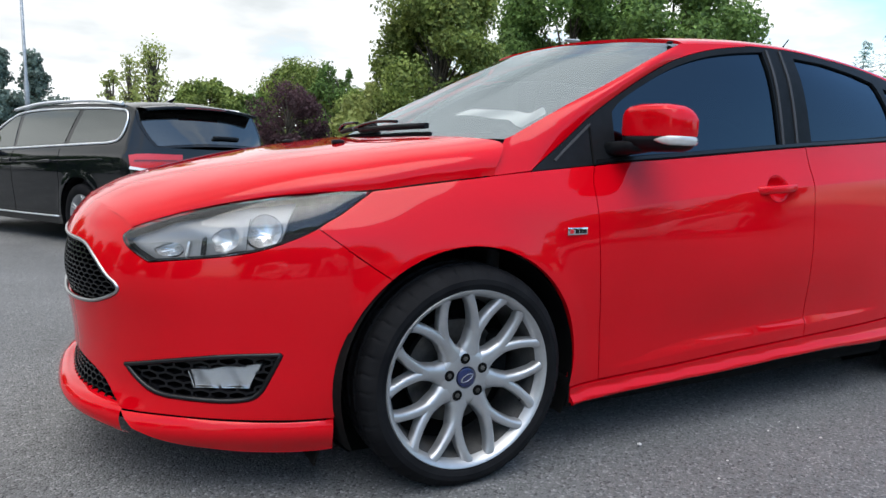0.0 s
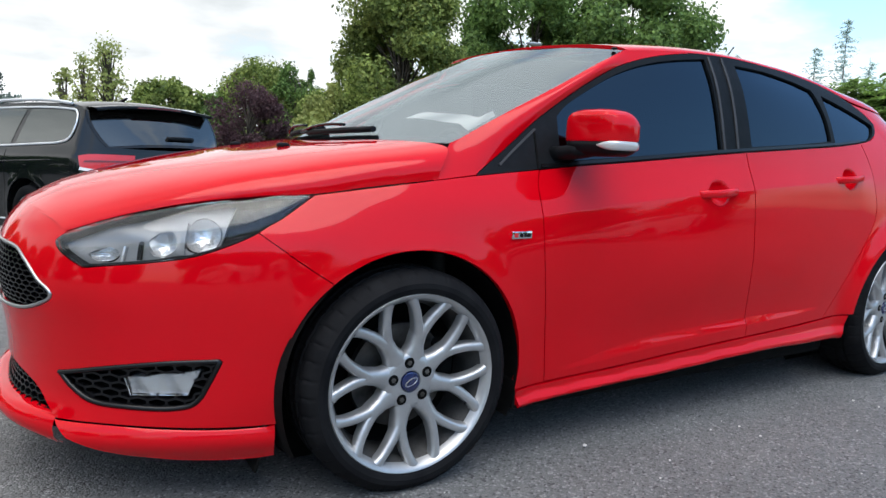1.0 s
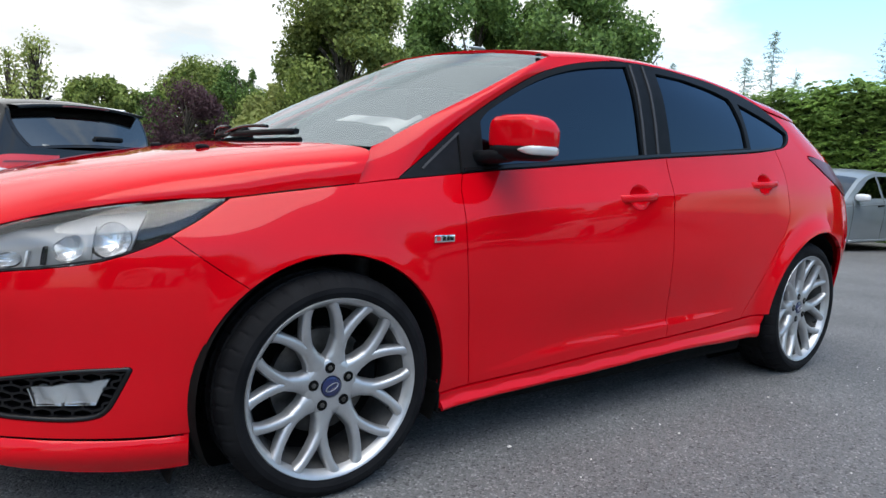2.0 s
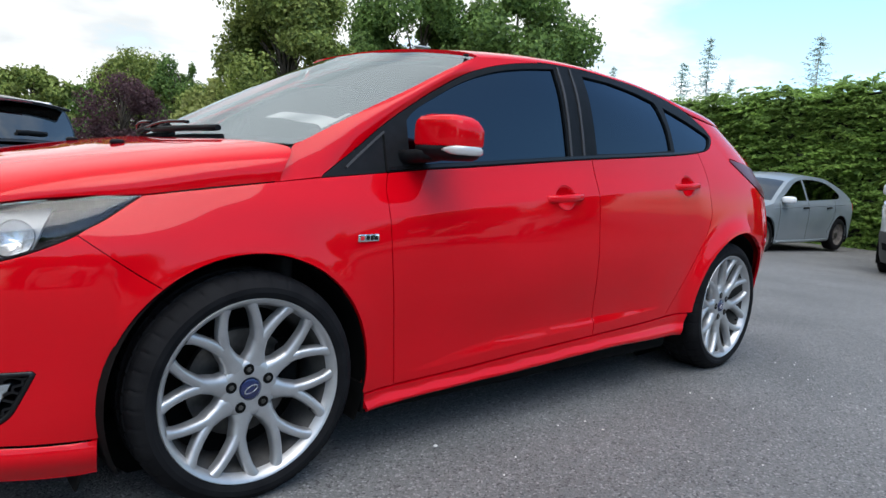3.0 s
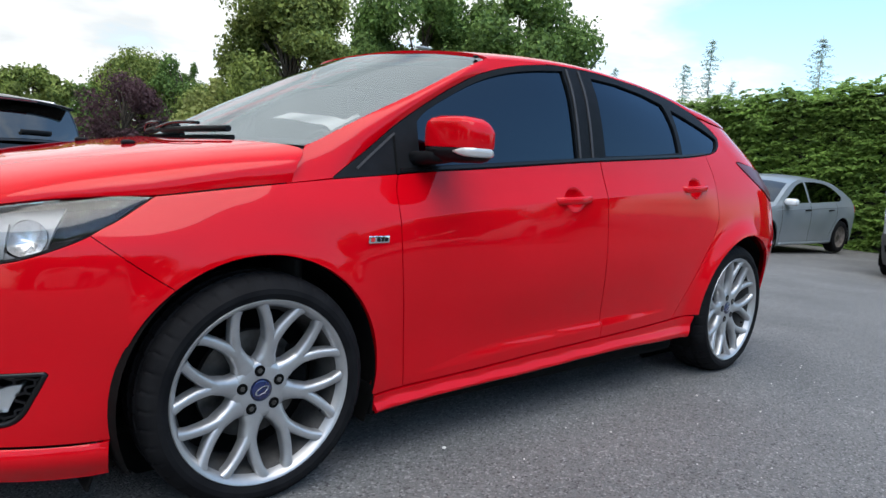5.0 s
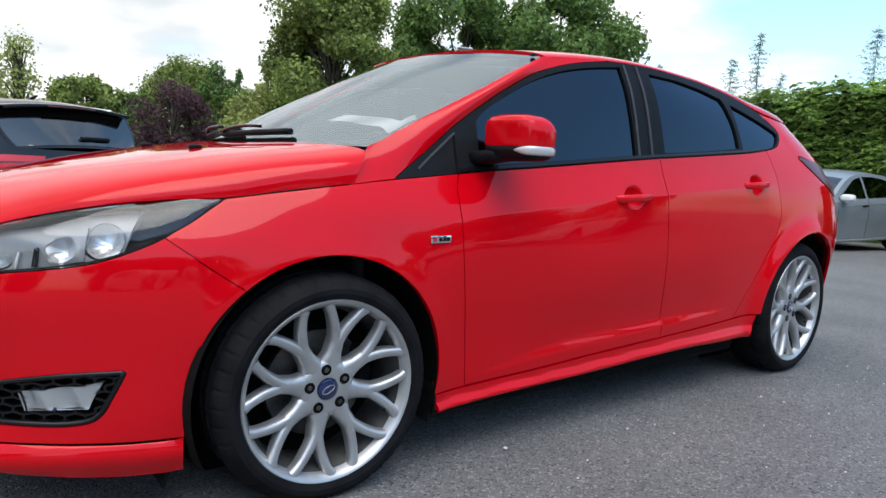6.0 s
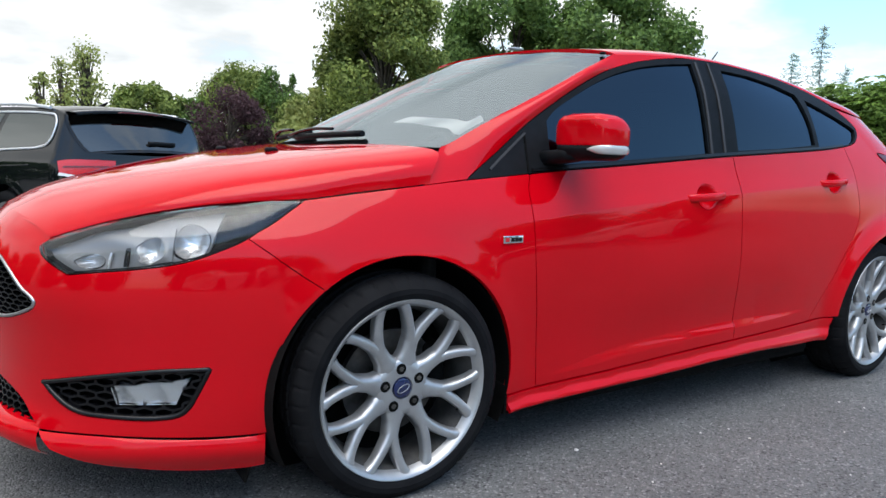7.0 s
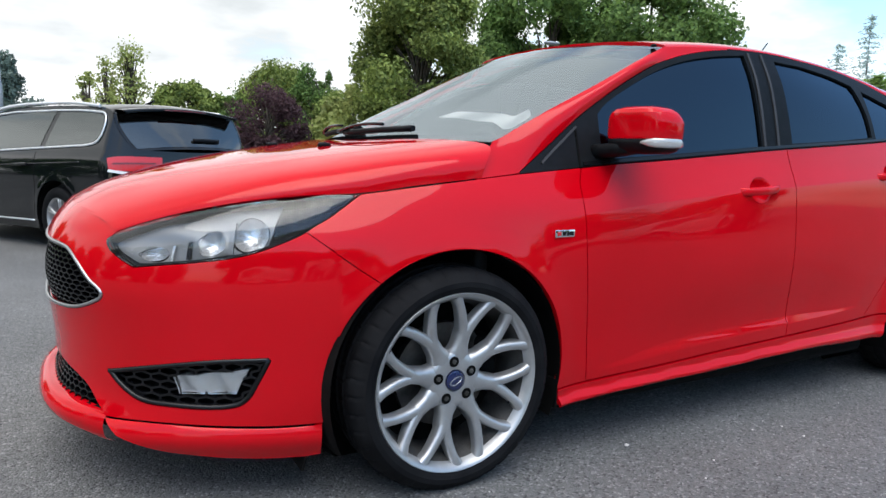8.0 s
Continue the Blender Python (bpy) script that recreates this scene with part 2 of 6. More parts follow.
EARTH = vary(material("bare_earth", (0.09, 0.075, 0.055), 0.95), (0.06, 0.05, 0.035), (0.13, 0.11, 0.08), 5.0, bump=0.5, bump_scale=40, bump_dist=0.02)

# ---- mesh tools ----
from mathutils.geometry import delaunay_2d_cdt


def thing(name, m, label, category, group=""):
    ob = new(name)
    ob.matrix_basis = m
    ob.empty_display_size = 0.1
    return tagged(ob, label, category, group)


def part(name, mesh, mat, parent, label=""):
    """Links a mesh or a bmesh as one part under its thing."""
    if isinstance(mesh, bmesh.types.BMesh):
        data = bpy.data.meshes.new(name)
        mesh.to_mesh(data)
        mesh.free()
        mesh = data
    if mat is not None and not mesh.materials:
        mesh.materials.append(mat)
    ob = new(name, mesh)
    ob.parent = parent
    return tagged(ob, label)


def catmull(xs, ys, x):
    """Smooth curve through control values; ys may have a row of values at every x."""
    xs, ys, x = np.asarray(xs, float), np.asarray(ys, float), np.asarray(x, float)
    m = np.gradient(ys, xs, axis=0)
    i = np.clip(np.searchsorted(xs, x) - 1, 0, len(xs) - 2)
    h = xs[i + 1] - xs[i]
    t = np.clip((x - xs[i]) / h, -0.5, 1.5)
    if ys.ndim == 2 and ys.shape[1] == x.size:
        k = np.arange(x.size)
        y0, y1, m0, m1 = ys[i, k], ys[i + 1, k], m[i, k], m[i + 1, k]
    else:
        y0, y1, m0, m1 = ys[i], ys[i + 1], m[i], m[i + 1]
    return (2 * t**3 - 3 * t**2 + 1) * y0 + (t**3 - 2 * t**2 + t) * h * m0 + (3 * t**2 - 2 * t**3) * y1 + (t**3 - t**2) * h * m1


def curve(points, n=12):
    """A smooth open line through points of any dimension, n pieces a span."""
    p = np.asarray(points, float)
    d = np.r_[0, np.cumsum(np.maximum(np.linalg.norm(np.diff(p, axis=0), axis=1), 1e-6) ** 0.7)]
    t = np.concatenate([np.linspace(d[i], d[i + 1], n, endpoint=False) for i in range(len(p) - 1)] + [[d[-1]]])
    return np.stack([catmull(d, p[:, k], t) for k in range(p.shape[1])], 1)


def outline(*pieces):
    """A closed loop from curves laid end to end."""
    pts = np.concatenate([np.asarray(p, float) for p in pieces])
    keep = np.linalg.norm(pts - np.roll(pts, 1, axis=0), axis=1) > 1e-4
    return pts[keep]


def refine(loop, step):
    res = []
    for a, b in zip(loop, np.roll(loop, -1, axis=0)):
        k = max(1, int(np.ceil(np.linalg.norm(b - a) / step)))
        res.append(a + (b - a) * np.linspace(0, 1, k, endpoint=False)[:, None])
    return np.concatenate(res)


def area2(p):
    q = np.roll(p, -1, axis=0)
    return float(np.sum(p[:, 0] * q[:, 1] - q[:, 0] * p[:, 1]))


def inset(loop, gap):
    """Moves a loop inwards by the width of half a joint."""
    if not gap:
        return loop
    d = np.roll(loop, -1, axis=0) - np.roll(loop, 1, axis=0)
    nrm = np.stack([-d[:, 1], d[:, 0]], 1) / np.maximum(np.linalg.norm(d, axis=1), 1e-9)[:, None]
    return loop + nrm * gap * (1 if area2(loop) > 0 else -1)


def inside(p, loop):
    x, y = p[:, 0], p[:, 1]
    c = np.zeros(len(p), bool)
    for (x0, y0), (x1, y1) in zip(loop, np.roll(loop, -1, axis=0)):
        if y0 != y1:
            c ^= ((y0 > y) != (y1 > y)) & (x < (x1 - x0) * (y - y0) / (y1 - y0) + x0)
    return c


def normals_of(surf, uv, out):
    e = 1e-3
    a = surf(uv[:, 0] + e, uv[:, 1]) - surf(uv[:, 0] - e, uv[:, 1])
    b = surf(uv[:, 0], uv[:, 1] + e) - surf(uv[:, 0], uv[:, 1] - e)
    nr = np.cross(a, b)
    nr /= np.maximum(np.linalg.norm(nr, axis=1), 1e-12)[:, None]
    p = surf(uv[:, 0], uv[:, 1])
    flip = np.sum(nr * (p - np.asarray(out)), 1) < 0
    nr[flip] *= -1
    return p, nr


def sheet_mesh(name, surface, loops, step=0.03, gap=0.0022, thick=0.014, lift=0.0, centre=(1.3, 0, 0.55), mirror=False, bulge=None, lines=()):
    """A pressed sheet cut out of a smooth surface: an outline with holes, edges turned in by thick, normals of the surface."""
    surf = surface
    loops = [refine(np.asarray(q, float), step * 0.7) for q in loops]
    loops = [inset(q, gap if k == 0 else -gap) for k, q in enumerate(loops)]
    lo, hi = loops[0].min(0), loops[0].max(0)
    gx, gy = np.meshgrid(np.arange(lo[0] + step / 2, hi[0], step), np.arange(lo[1] + step / 2, hi[1], step))
    grid = np.stack([gx.ravel(), gy.ravel()], 1)
    ok = inside(grid, loops[0])
    for q in loops[1:]:
        ok &= ~inside(grid, q)
    grid = grid[ok]
    rim = np.concatenate(loops)
    if len(grid):
        near = np.array([np.min(np.sum((rim - g) ** 2, 1)) for g in grid])
        grid = grid[near > (step * 0.42) ** 2]
    rows = []
    for line in lines:
        q = np.asarray(line, float)
        ok = inside(q, loops[0])
        for hole in loops[1:]:
            ok &= ~inside(q, hole)
        q = q[ok]
        if len(q):
            q = q[np.min(np.sum((q[:, None] - rim[None]) ** 2, 2), 1) > (step * .2) ** 2]
        if len(q) and len(grid):
            grid = grid[np.min(np.sum((grid[:, None] - q[None]) ** 2, 2), 1) > (step * .45) ** 2]
        rows.append(q)
    uv = np.concatenate([rim, grid] + [q for q in rows if len(q)])
    edges, k = [], 0
    for q in loops:
        edges += [(k + i, k + (i + 1) % len(q)) for i in range(len(q))]
        k += len(q)
    vs, es, fs, *_ = delaunay_2d_cdt([Vector(v) for v in uv], edges, [], 0, 1e-7)
    uv = np.array([tuple(v) for v in vs])
    tri = np.array([f for f in fs if len(f) == 3])
    c = uv[tri].mean(1)
    ok = inside(c, loops[0])
    for q in loops[1:]:
        ok &= ~inside(c, q)
    tri = tri[ok]
    if bulge is not None:
        base = surf

        def surf(u, v):
            q = np.stack([u, v], 1)
            p0, n0 = normals_of(base, q, centre)
            return p0 + n0 * bulge(q)[:, None]
    p, nr = normals_of(surf, uv, centre)
    p = p + nr * lift
    a, b, d = p[tri[:, 0]], p[tri[:, 1]], p[tri[:, 2]]
    turn = np.sum(np.cross(b - a, d - a) * nr[tri[:, 0]], 1) < 0
    tri[turn] = tri[turn][:, ::-1]
    count = {}
    for t in tri:
        for i in range(3):
            count[(t[i], t[(i + 1) % 3])] = 1
    border = [(i, j) for (i, j) in count if (j, i) not in count]
    faces = [tuple(int(q) for q in t) for t in tri]
    verts = list(map(tuple, p))
    back = {}
    for i, j in border:
        for q in (i, j):
            if q not in back:
                back[q] = len(verts)
                verts.append(tuple(p[q]))
                verts.append(tuple(p[q] - nr[q] * thick))
        faces.append((back[j], back[i], back[i] + 1, back[j] + 1))
    me = bpy.data.meshes.new(name)
    if mirror:
        verts = [(x, -y, z) for x, y, z in verts]
        faces = [f[::-1] for f in faces]
        nr = nr * np.array([1, -1, 1])
    me.from_pydata(verts, [], faces)
    me.polygons.foreach_set("use_smooth", [True] * len(faces))
    me.update()
    loop_normals = []
    for f, poly in zip(faces, me.polygons):
        for q in f:
            loop_normals.append(tuple(nr[q]) if len(f) == 3 else tuple(poly.normal))
    me.normals_split_custom_set(loop_normals)
    return me


def grid_mesh(name, pts, closed_u=False, closed_v=False, smooth=True):
    """A net of points [u][v] as quads."""
    pts = np.asarray(pts, float)
    nu, nv = pts.shape[:2]
    faces = []
    for i in range(nu if closed_u else nu - 1):
        for j in range(nv if closed_v else nv - 1):
            faces.append((i * nv + j, ((i + 1) % nu) * nv + j, ((i + 1) % nu) * nv + (j + 1) % nv, i * nv + (j + 1) % nv))
    me = bpy.data.meshes.new(name)
    me.from_pydata([tuple(v) for v in pts.reshape(-1, 3)], [], faces)
    me.polygons.foreach_set("use_smooth", [smooth] * len(faces))
    me.update()
    return me


def join_meshes(name, meshes):
    """Several nets into one mesh, for pieces of one part."""
    verts, faces = [], []
    for me in meshes:
        k = len(verts)
        verts += [tuple(v.co) for v in me.vertices]
        faces += [tuple(q + k for q in p.vertices) for p in me.polygons]
    res = bpy.data.meshes.new(name)
    res.from_pydata(verts, [], faces)
    res.polygons.foreach_set("use_smooth", [True] * len(faces))
    res.update()
    return res


def moved(me, m, name=None):
    res = me.copy()
    res.transform(m)
    if m.determinant() < 0:
        res.flip_normals()
    if name:
        res.name = name
    return res


def sharpen(me, angle=35):
    bm = bmesh.new(); bm.from_mesh(me)
    bmesh.ops.recalc_face_normals(bm, faces=bm.faces)
    for e in bm.edges:
        if len(e.link_faces) == 2 and e.calc_face_angle(0) > radians(angle):
            e.smooth = False
    bm.to_mesh(me); bm.free()
    return me


def box_mesh(name, size, at=(0, 0, 0), bevel=0.01, seg=2):
    bm = bmesh.new()
    bmesh.ops.create_cube(bm, size=1, matrix=Matrix.Translation(at) @ Matrix.Diagonal((*size, 1)))
    if bevel:
        bmesh.ops.bevel(bm, geom=bm.edges[:], offset=bevel, segments=seg, profile=0.5, affect="EDGES")
    for f in bm.faces:
        f.smooth = True
    me = bpy.data.meshes.new(name)
    bm.to_mesh(me); bm.free()
    return sharpen(me, 50)


def sweep(name, path, width, height, ring=8, up=(0, -1, 0), caps=True, power=2.0):
    """A bar along a line, with a rounded section; width and height may vary along it."""
    path = np.asarray(path, float)
    w = np.broadcast_to(np.asarray(width, float), len(path))
    h = np.broadcast_to(np.asarray(height, float), len(path))
    tan = np.gradient(path, axis=0)
    tan /= np.linalg.norm(tan, axis=1)[:, None]
    side_v = np.cross(tan, np.asarray(up, float))
    side_v /= np.maximum(np.linalg.norm(side_v, axis=1), 1e-9)[:, None]
    upv = np.cross(side_v, tan)
    a = np.linspace(0, 2 * np.pi, ring, endpoint=False) + np.pi / ring
    cx = np.sign(np.cos(a)) * abs(np.cos(a)) ** (2 / power)
    cy = np.sign(np.sin(a)) * abs(np.sin(a)) ** (2 / power)
    pts = path[:, None] + side_v[:, None] * (cx * 0.5)[None, :, None] * w[:, None, None] + upv[:, None] * (cy * 0.5)[None, :, None] * h[:, None, None]
    me = grid_mesh(name, pts, closed_v=True)
    if caps:
        bm = bmesh.new(); bm.from_mesh(me)
        bm.verts.ensure_lookup_table()
        k = len(path) - 1
        bm.faces.new([bm.verts[i] for i in range(ring)])
        bm.faces.new([bm.verts[k * ring + i] for i in reversed(range(ring))])
        bmesh.ops.recalc_face_normals(bm, faces=bm.faces)
        bm.to_mesh(me); bm.free()
    return me


def lathe(name, profile, seg=64, arc=(0, 360), closed=False):
    """Turns a profile of (radius, y) about the y axis."""
    full = arc[1] - arc[0] >= 360
    a = np.radians(np.linspace(arc[0], arc[1], seg, endpoint=not full))
    pr = np.asarray(profile, float)
    pts = np.stack([np.cos(a)[:, None] * pr[None, :, 0], np.broadcast_to(pr[None, :, 1], (len(a), len(pr))), np.sin(a)[:, None] * pr[None, :, 0]], 2)
    me = grid_mesh(name, pts, closed_u=full, closed_v=closed)
    return sharpen(me, 40)


MIRROR_Y = Matrix.Diagonal((1, -1, 1, 1))


def super_egg(name, centre, radii, ex, nu=36, nv=18, squash=None):
    pts = []
    for v in np.linspace(-np.pi / 2, np.pi / 2, nv):
        row = []
        for u in np.linspace(0, 2 * np.pi, nu, endpoint=False):
            f = lambda c, e: math.copysign(abs(c) ** e, c)
            p = [f(math.cos(v), ex) * f(math.cos(u), ex), f(math.cos(v), ex) * f(math.sin(u), ex), f(math.sin(v), ex)]
            if squash:
                p = squash(p)
            row.append([centre[k] + radii[k] * p[k] for k in range(3)])
        pts.append(row)
    return grid_mesh(name, pts, closed_v=True)

# ---- ground ----


def ground_z(x, y):
    """The car park falls gently away behind the red car."""
    x, y = np.asarray(x, float), np.asarray(y, float)
    back = np.clip(x - 3.3, 0, 14)
    away = np.clip(y - 1.0, 0, 15)
    return -.010 - .034 * back**2 / (back + .8) * 1.06 - .0185 * away**2 / (away + .8) * 1.12


axis = np.unique(np.concatenate([np.linspace(-4, 22, 79), np.sign(np.linspace(-1, 1, 41)) * 5 + np.linspace(-1, 1, 41) ** 3 * 900]))
rows = [[(x, y, float(ground_z(x, y))) for y in axis] for x in axis]
ground = new("ground", grid_mesh("ground", rows))
ground.data.materials.append(ASPHALT)
tagged(ground, "grey worn asphalt car park surface", "ground", kind="structure")


def gz(x, y):
    return float(ground_z(x, y))

# ---- the red hatchback: x runs back from the front axle, y across, z up ----
ZK = [.12, .25, .40, .55, .65, .75, .85, .92, .98, 1.08, 1.20, 1.30, 1.40]
FLANK_X = [-.45, -.28, 0.0, 0.5, 1.3, 2.2, 2.65, 3.1]
FLANK_A = [.785, .815, .820, .820, .815, .800, .745, .70, .65, .58, .52, .46, .40]
FLANK_B = [.800, .830, .845, .853, .852, .838, .785, .74, .70, .64, .58, .52, .46]
FLANK_C = [.815, .845, .862, .875, .878, .866, .832, .79, .75, .69, .63, .58, .53]
FLANK_D = [.820, .846, .858, .870, .872, .864, .842, .812, .788, .748, .700, .655, .605]
FLANK_E = [.830, .864, .880, .895, .899, .894, .885, .872, .853, .828, .797, .764, .715]
FLANK_F = [.830, .866, .886, .902, .907, .903, .895, .887, .873, .842, .792, .735, .66]
FLANK_G = [.820, .850, .870, .892, .905, .908, .902, .890, .872, .830, .765, .70, .62]
FLANK_H = [.83, .86, .875, .885, .884, .886, .88, .868, .85, .81, .74, .67, .59]
FLANKS = [FLANK_A, FLANK_B, FLANK_C, FLANK_D, FLANK_E, FLANK_F, FLANK_G, FLANK_H]
NOSE_Z = [.10, .16, .22, .28, .36, .48, .60, .68, .76, .82, .88]
NOSE_D = [.64, .715, .705, .675, .67, .68, .70, .685, .645, .59, .53]
TAIL_Z = [.12, .25, .45, .60, .75, .90, 1.0, 1.07, 1.2, 1.35]
TAIL_D = [.60, .68, .73, .74, .71, .69, .69, .72, .66, .58]
XS, PW, QW = -.36, 1.2, 2.7


def side(x, z):
    """Half width of the flank."""
    x, z = np.broadcast_arrays(np.asarray(x, float), np.asarray(z, float))
    shape = x.shape
    x, z = x.ravel(), z.ravel()
    cols = np.stack([catmull(ZK, f, z) for f in FLANKS])
    return catmull(FLANK_X, cols, x).reshape(shape)


def tail_start(z):
    return np.interp(z, [0, .95, 1.07, 1.2, 1.35], [2.70, 2.70, 2.60, 2.47, 2.32])


def wheel_flare(x, z):
    """The lips over the wheels stand a little proud."""
    b = 0
    for c, h, w in ((0.0, .010, .05), (2.648, .038, .058)):
        r = np.hypot(x - c, z - .318)
        b = b + h * np.exp(-((r - .395) / w) ** 2)
    return b


def nose_half(dx, d, w, z):
    """Half width of the nose, dx ahead of the flank's end; it leaves the flank at the flank's own slope."""
    m = (side(np.full(np.shape(z), XS + .01), z) - side(np.full(np.shape(z), XS - .01), z)) / .02
    return (w - m * dx * np.exp(-dx / .3)) * np.maximum(1 - (dx / d) ** 1.35, 0) ** (1 / QW)


def skin(s, z):
    """The outer skin: s is x along the flank; before XS it runs round the nose (centre at XS - 1), past the tail start round the tail."""
    s, z = np.broadcast_arrays(np.asarray(s, float), np.asarray(z, float))
    xt = tail_start(z)
    x, y = s.copy(), -side(np.clip(s, XS, xt), z)
    y = y - wheel_flare(s, z) * (s > XS - .12)
    n = s < XS
    if n.any():
        u = np.clip(XS - s[n], 0, 2)
        a = np.minimum(u, 2 - u) * np.pi / 2
        d, w = catmull(NOSE_Z, NOSE_D, z[n]), side(np.full(n.sum(), XS), z[n])
        dx = d * abs(np.sin(a)) ** (2 / PW)
        x[n] = XS - dx
        y[n] = np.where(u > 1, 1, -1) * nose_half(dx, d, w, z[n])
    n = s > xt
    if n.any():
        u = np.clip(s[n] - xt[n], 0, 2)
        a = np.minimum(u, 2 - u) * np.pi / 2
        d, w = catmull(TAIL_Z, TAIL_D, z[n]), side(xt[n], z[n])
        x[n] = xt[n] + d * abs(np.sin(a)) ** (2 / 2.1)
        y[n] = np.where(u > 1, 1, -1) * w * abs(np.cos(a)) ** (2 / np.interp(z[n], [.70, 1.0], [4.2, 2.5]))
    return np.stack([x, y, z], -1)


def nose_x(y, z):
    """How far ahead the nose reaches at y, z."""
    d, w = catmull(NOSE_Z, NOSE_D, z), side(np.full(np.shape(z), XS), z)
    lo, hi = np.zeros(np.shape(z)), d * 1.0
    for _ in range(26):
        mid = (lo + hi) / 2
        wide = nose_half(mid, d, w, z) > abs(y)
        lo, hi = np.where(wide, mid, lo), np.where(wide, hi, mid)
    return XS - lo


def s_of(x, z):
    """The run-round value s of a point at x on the nose."""
    d = float(catmull(NOSE_Z, NOSE_D, z))
    return x if x >= XS else XS - 2 / math.pi * math.asin(min(1, ((XS - x) / d)) ** (PW / 2))


def arch(cx, r, a0, a1, n=40):
    a = np.radians(np.linspace(a0, a1, n))
    pts = np.stack([cx + r * np.cos(a), .318 + r * np.sin(a)], 1)
    if cx == 0:
        pts[:, 0] = [s_of(x, z) for x, z in pts]
    return pts


def mirrored_s(loop):
    """A loop reflected across the centre line of the nose."""
    q = np.asarray(loop, float)[::-1].copy()
    q[:, 0] = 2 * (XS - 1) - q[:, 0]
    return q


red_car = thing("red_hatchback", pose(0, 0, 0), "shiny red five-door hatchback parked on grey asphalt", "car")


def both(name, surf, loops, mat, parent=red_car, label="", **k):
    """A part on the near flank and its mirror image on the far one."""
    a = part(name, sheet_mesh(name, surf, loops, **k), mat, parent, label)
    b = part(name, sheet_mesh(name, surf, loops, mirror=True, **k), mat, parent, label)
    return a, b


# joints of the flank
tip_x = curve([(-.275, .866), (-.307, .846), (-.342, .823), (-.375, .802), (-.407, .784), (-.431, .768)])
hl_rest = curve([(-.532, .768), (-.612, .737), (-.711, .702), (-.801, .685), (-.903, .671), (-.952, .663)])
hl_bottom = np.array([(s_of(x, z), z) for x, z in tip_x[:-1]] + [tuple(q) for q in hl_rest])
hl_front = curve([(-.957, .663), (-.99, .682), (-1.026, .709), (-1.037, .728), (-1.02, .752)], 5)
hl_top = curve([(-1.02, .752), (-.953, .782), (-.836, .817), (-.687, .845), (-.532, .860), (-.40, .867), (-.275, .868)])
hl_tip = [q for q in hl_bottom if q[0] > -.532]
hl_low = [q for q in hl_bottom if q[0] <= -.530]
seam = np.array([(-.532, .768)] + [(s_of(x, z), z) for x, z in curve([(-.431, .768), (-.384, .731), (-.338, .695), (-.290, .660), (-.249, .632)], 6)[1:]])
door_front = curve([(.490, .950), (.473, .90), (.469, .849), (.472, .686), (.495, .476), (.520, .243)])
sill = curve([(.397, .233), (.519, .240), (.855, .256), (1.144, .275), (1.481, .292), (1.877, .312), (2.18, .331)])
belt = curve([(.248, .930), (.369, .941), (.487, .952), (.633, .967), (.825, .982), (1.091, 1.006), (1.401, 1.033), (1.775, 1.060), (2.15, 1.088), (2.30, 1.105)])
split_line = curve([(1.475, 1.040), (1.486, .926), (1.495, .799), (1.509, .570), (1.535, .368), (1.540, .294)])
rear_cut = curve([(2.30, 1.105), (2.335, 1.0), (2.350, .901), (2.365, .804), (2.334, .72), (2.262, .616), (2.179, .486), (2.067, .325)])
fender_top = curve([(-.275, .868), (-.111, .889), (.09, .913), (.248, .930)])


def between(line, lo, hi):
    return [q for q in line if lo <= q[0] <= hi]


# front bumper with its openings
bumper_top = curve([(-1.019, .751), (-1.06, .770), (-1.099, .786), (-1.211, .804), (-1.36, .810)])
bumper_low = curve([(-1.36, .236), (-1.20, .236), (-1.032, .235), (-.907, .238), (-.775, .236), (-.636, .235), (-.469, .239)])
half = outline(bumper_low, arch(0, .397, 191, 129), seam[::-1], hl_low, hl_front, bumper_top)
bumper_loop = outline(half[:-1], mirrored_s(half)[1:])
grille_half = curve([(-1.36, .704), (-1.269, .704), (-1.19, .702), (-1.160, .696), (-1.104, .66), (-1.06, .618), (-1.034, .598), (-1.027, .584), (-1.033, .570), (-1.057, .554), (-1.123, .529), (-1.192, .520), (-1.36, .514)], 5)
grille_loop = outline(grille_half, mirrored_s(grille_half)[1:-1])
low_half = curve([(-1.36, .352), (-1.30, .350), (-1.215, .340), (-1.13, .311), (-1.075, .265), (-1.045, .244)], 5)
low_loop = outline(low_half, [(-1.20, .244), (-1.52, .244)], mirrored_s(low_half)[:-1])
fog_loop = outline(curve([(-1.049, .366), (-.92, .397), (-.784, .420), (-.65, .4285)], 8), curve([(-.642, .422), (-.675, .357), (-.700, .312), (-.720, .294), (-.757, .284), (-.878, .282), (-.955, .288), (-.985, .300), (-1.022, .328), (-1.049, .360)], 5))
bumper = part("front_bumper", sheet_mesh("front_bumper", skin, [bumper_loop, grille_loop, low_loop, fog_loop, mirrored_s(fog_loop)], 0.022, gap=.0013, thick=0.022), RED, red_car, "red front bumper with a chrome-edged grille and fog lamp openings")
core_half = outline([(-1.36, .16), (-.60, .16), (-.52, .20), (-.52, .60), (-.60, .66), (-.98, .64), (-1.05, .72), (-1.36, .74)])
part("bumper_core", sheet_mesh("bumper_core", skin, [outline(core_half, mirrored_s(core_half)[1:-1])], 0.05, thick=0.01, lift=-0.055), LINER, red_car)

# fender, doors, rear quarter
fender_loop = outline(fender_top, between(belt, .25, .49), door_front, between(sill, .39, .52)[::-1], arch(0, .397, -11, 129), seam[::-1], hl_tip[::-1])
front_door_loop = outline(between(belt, .49, 1.474), split_line, between(sill, .522, 1.538)[::-1], door_front[::-1])


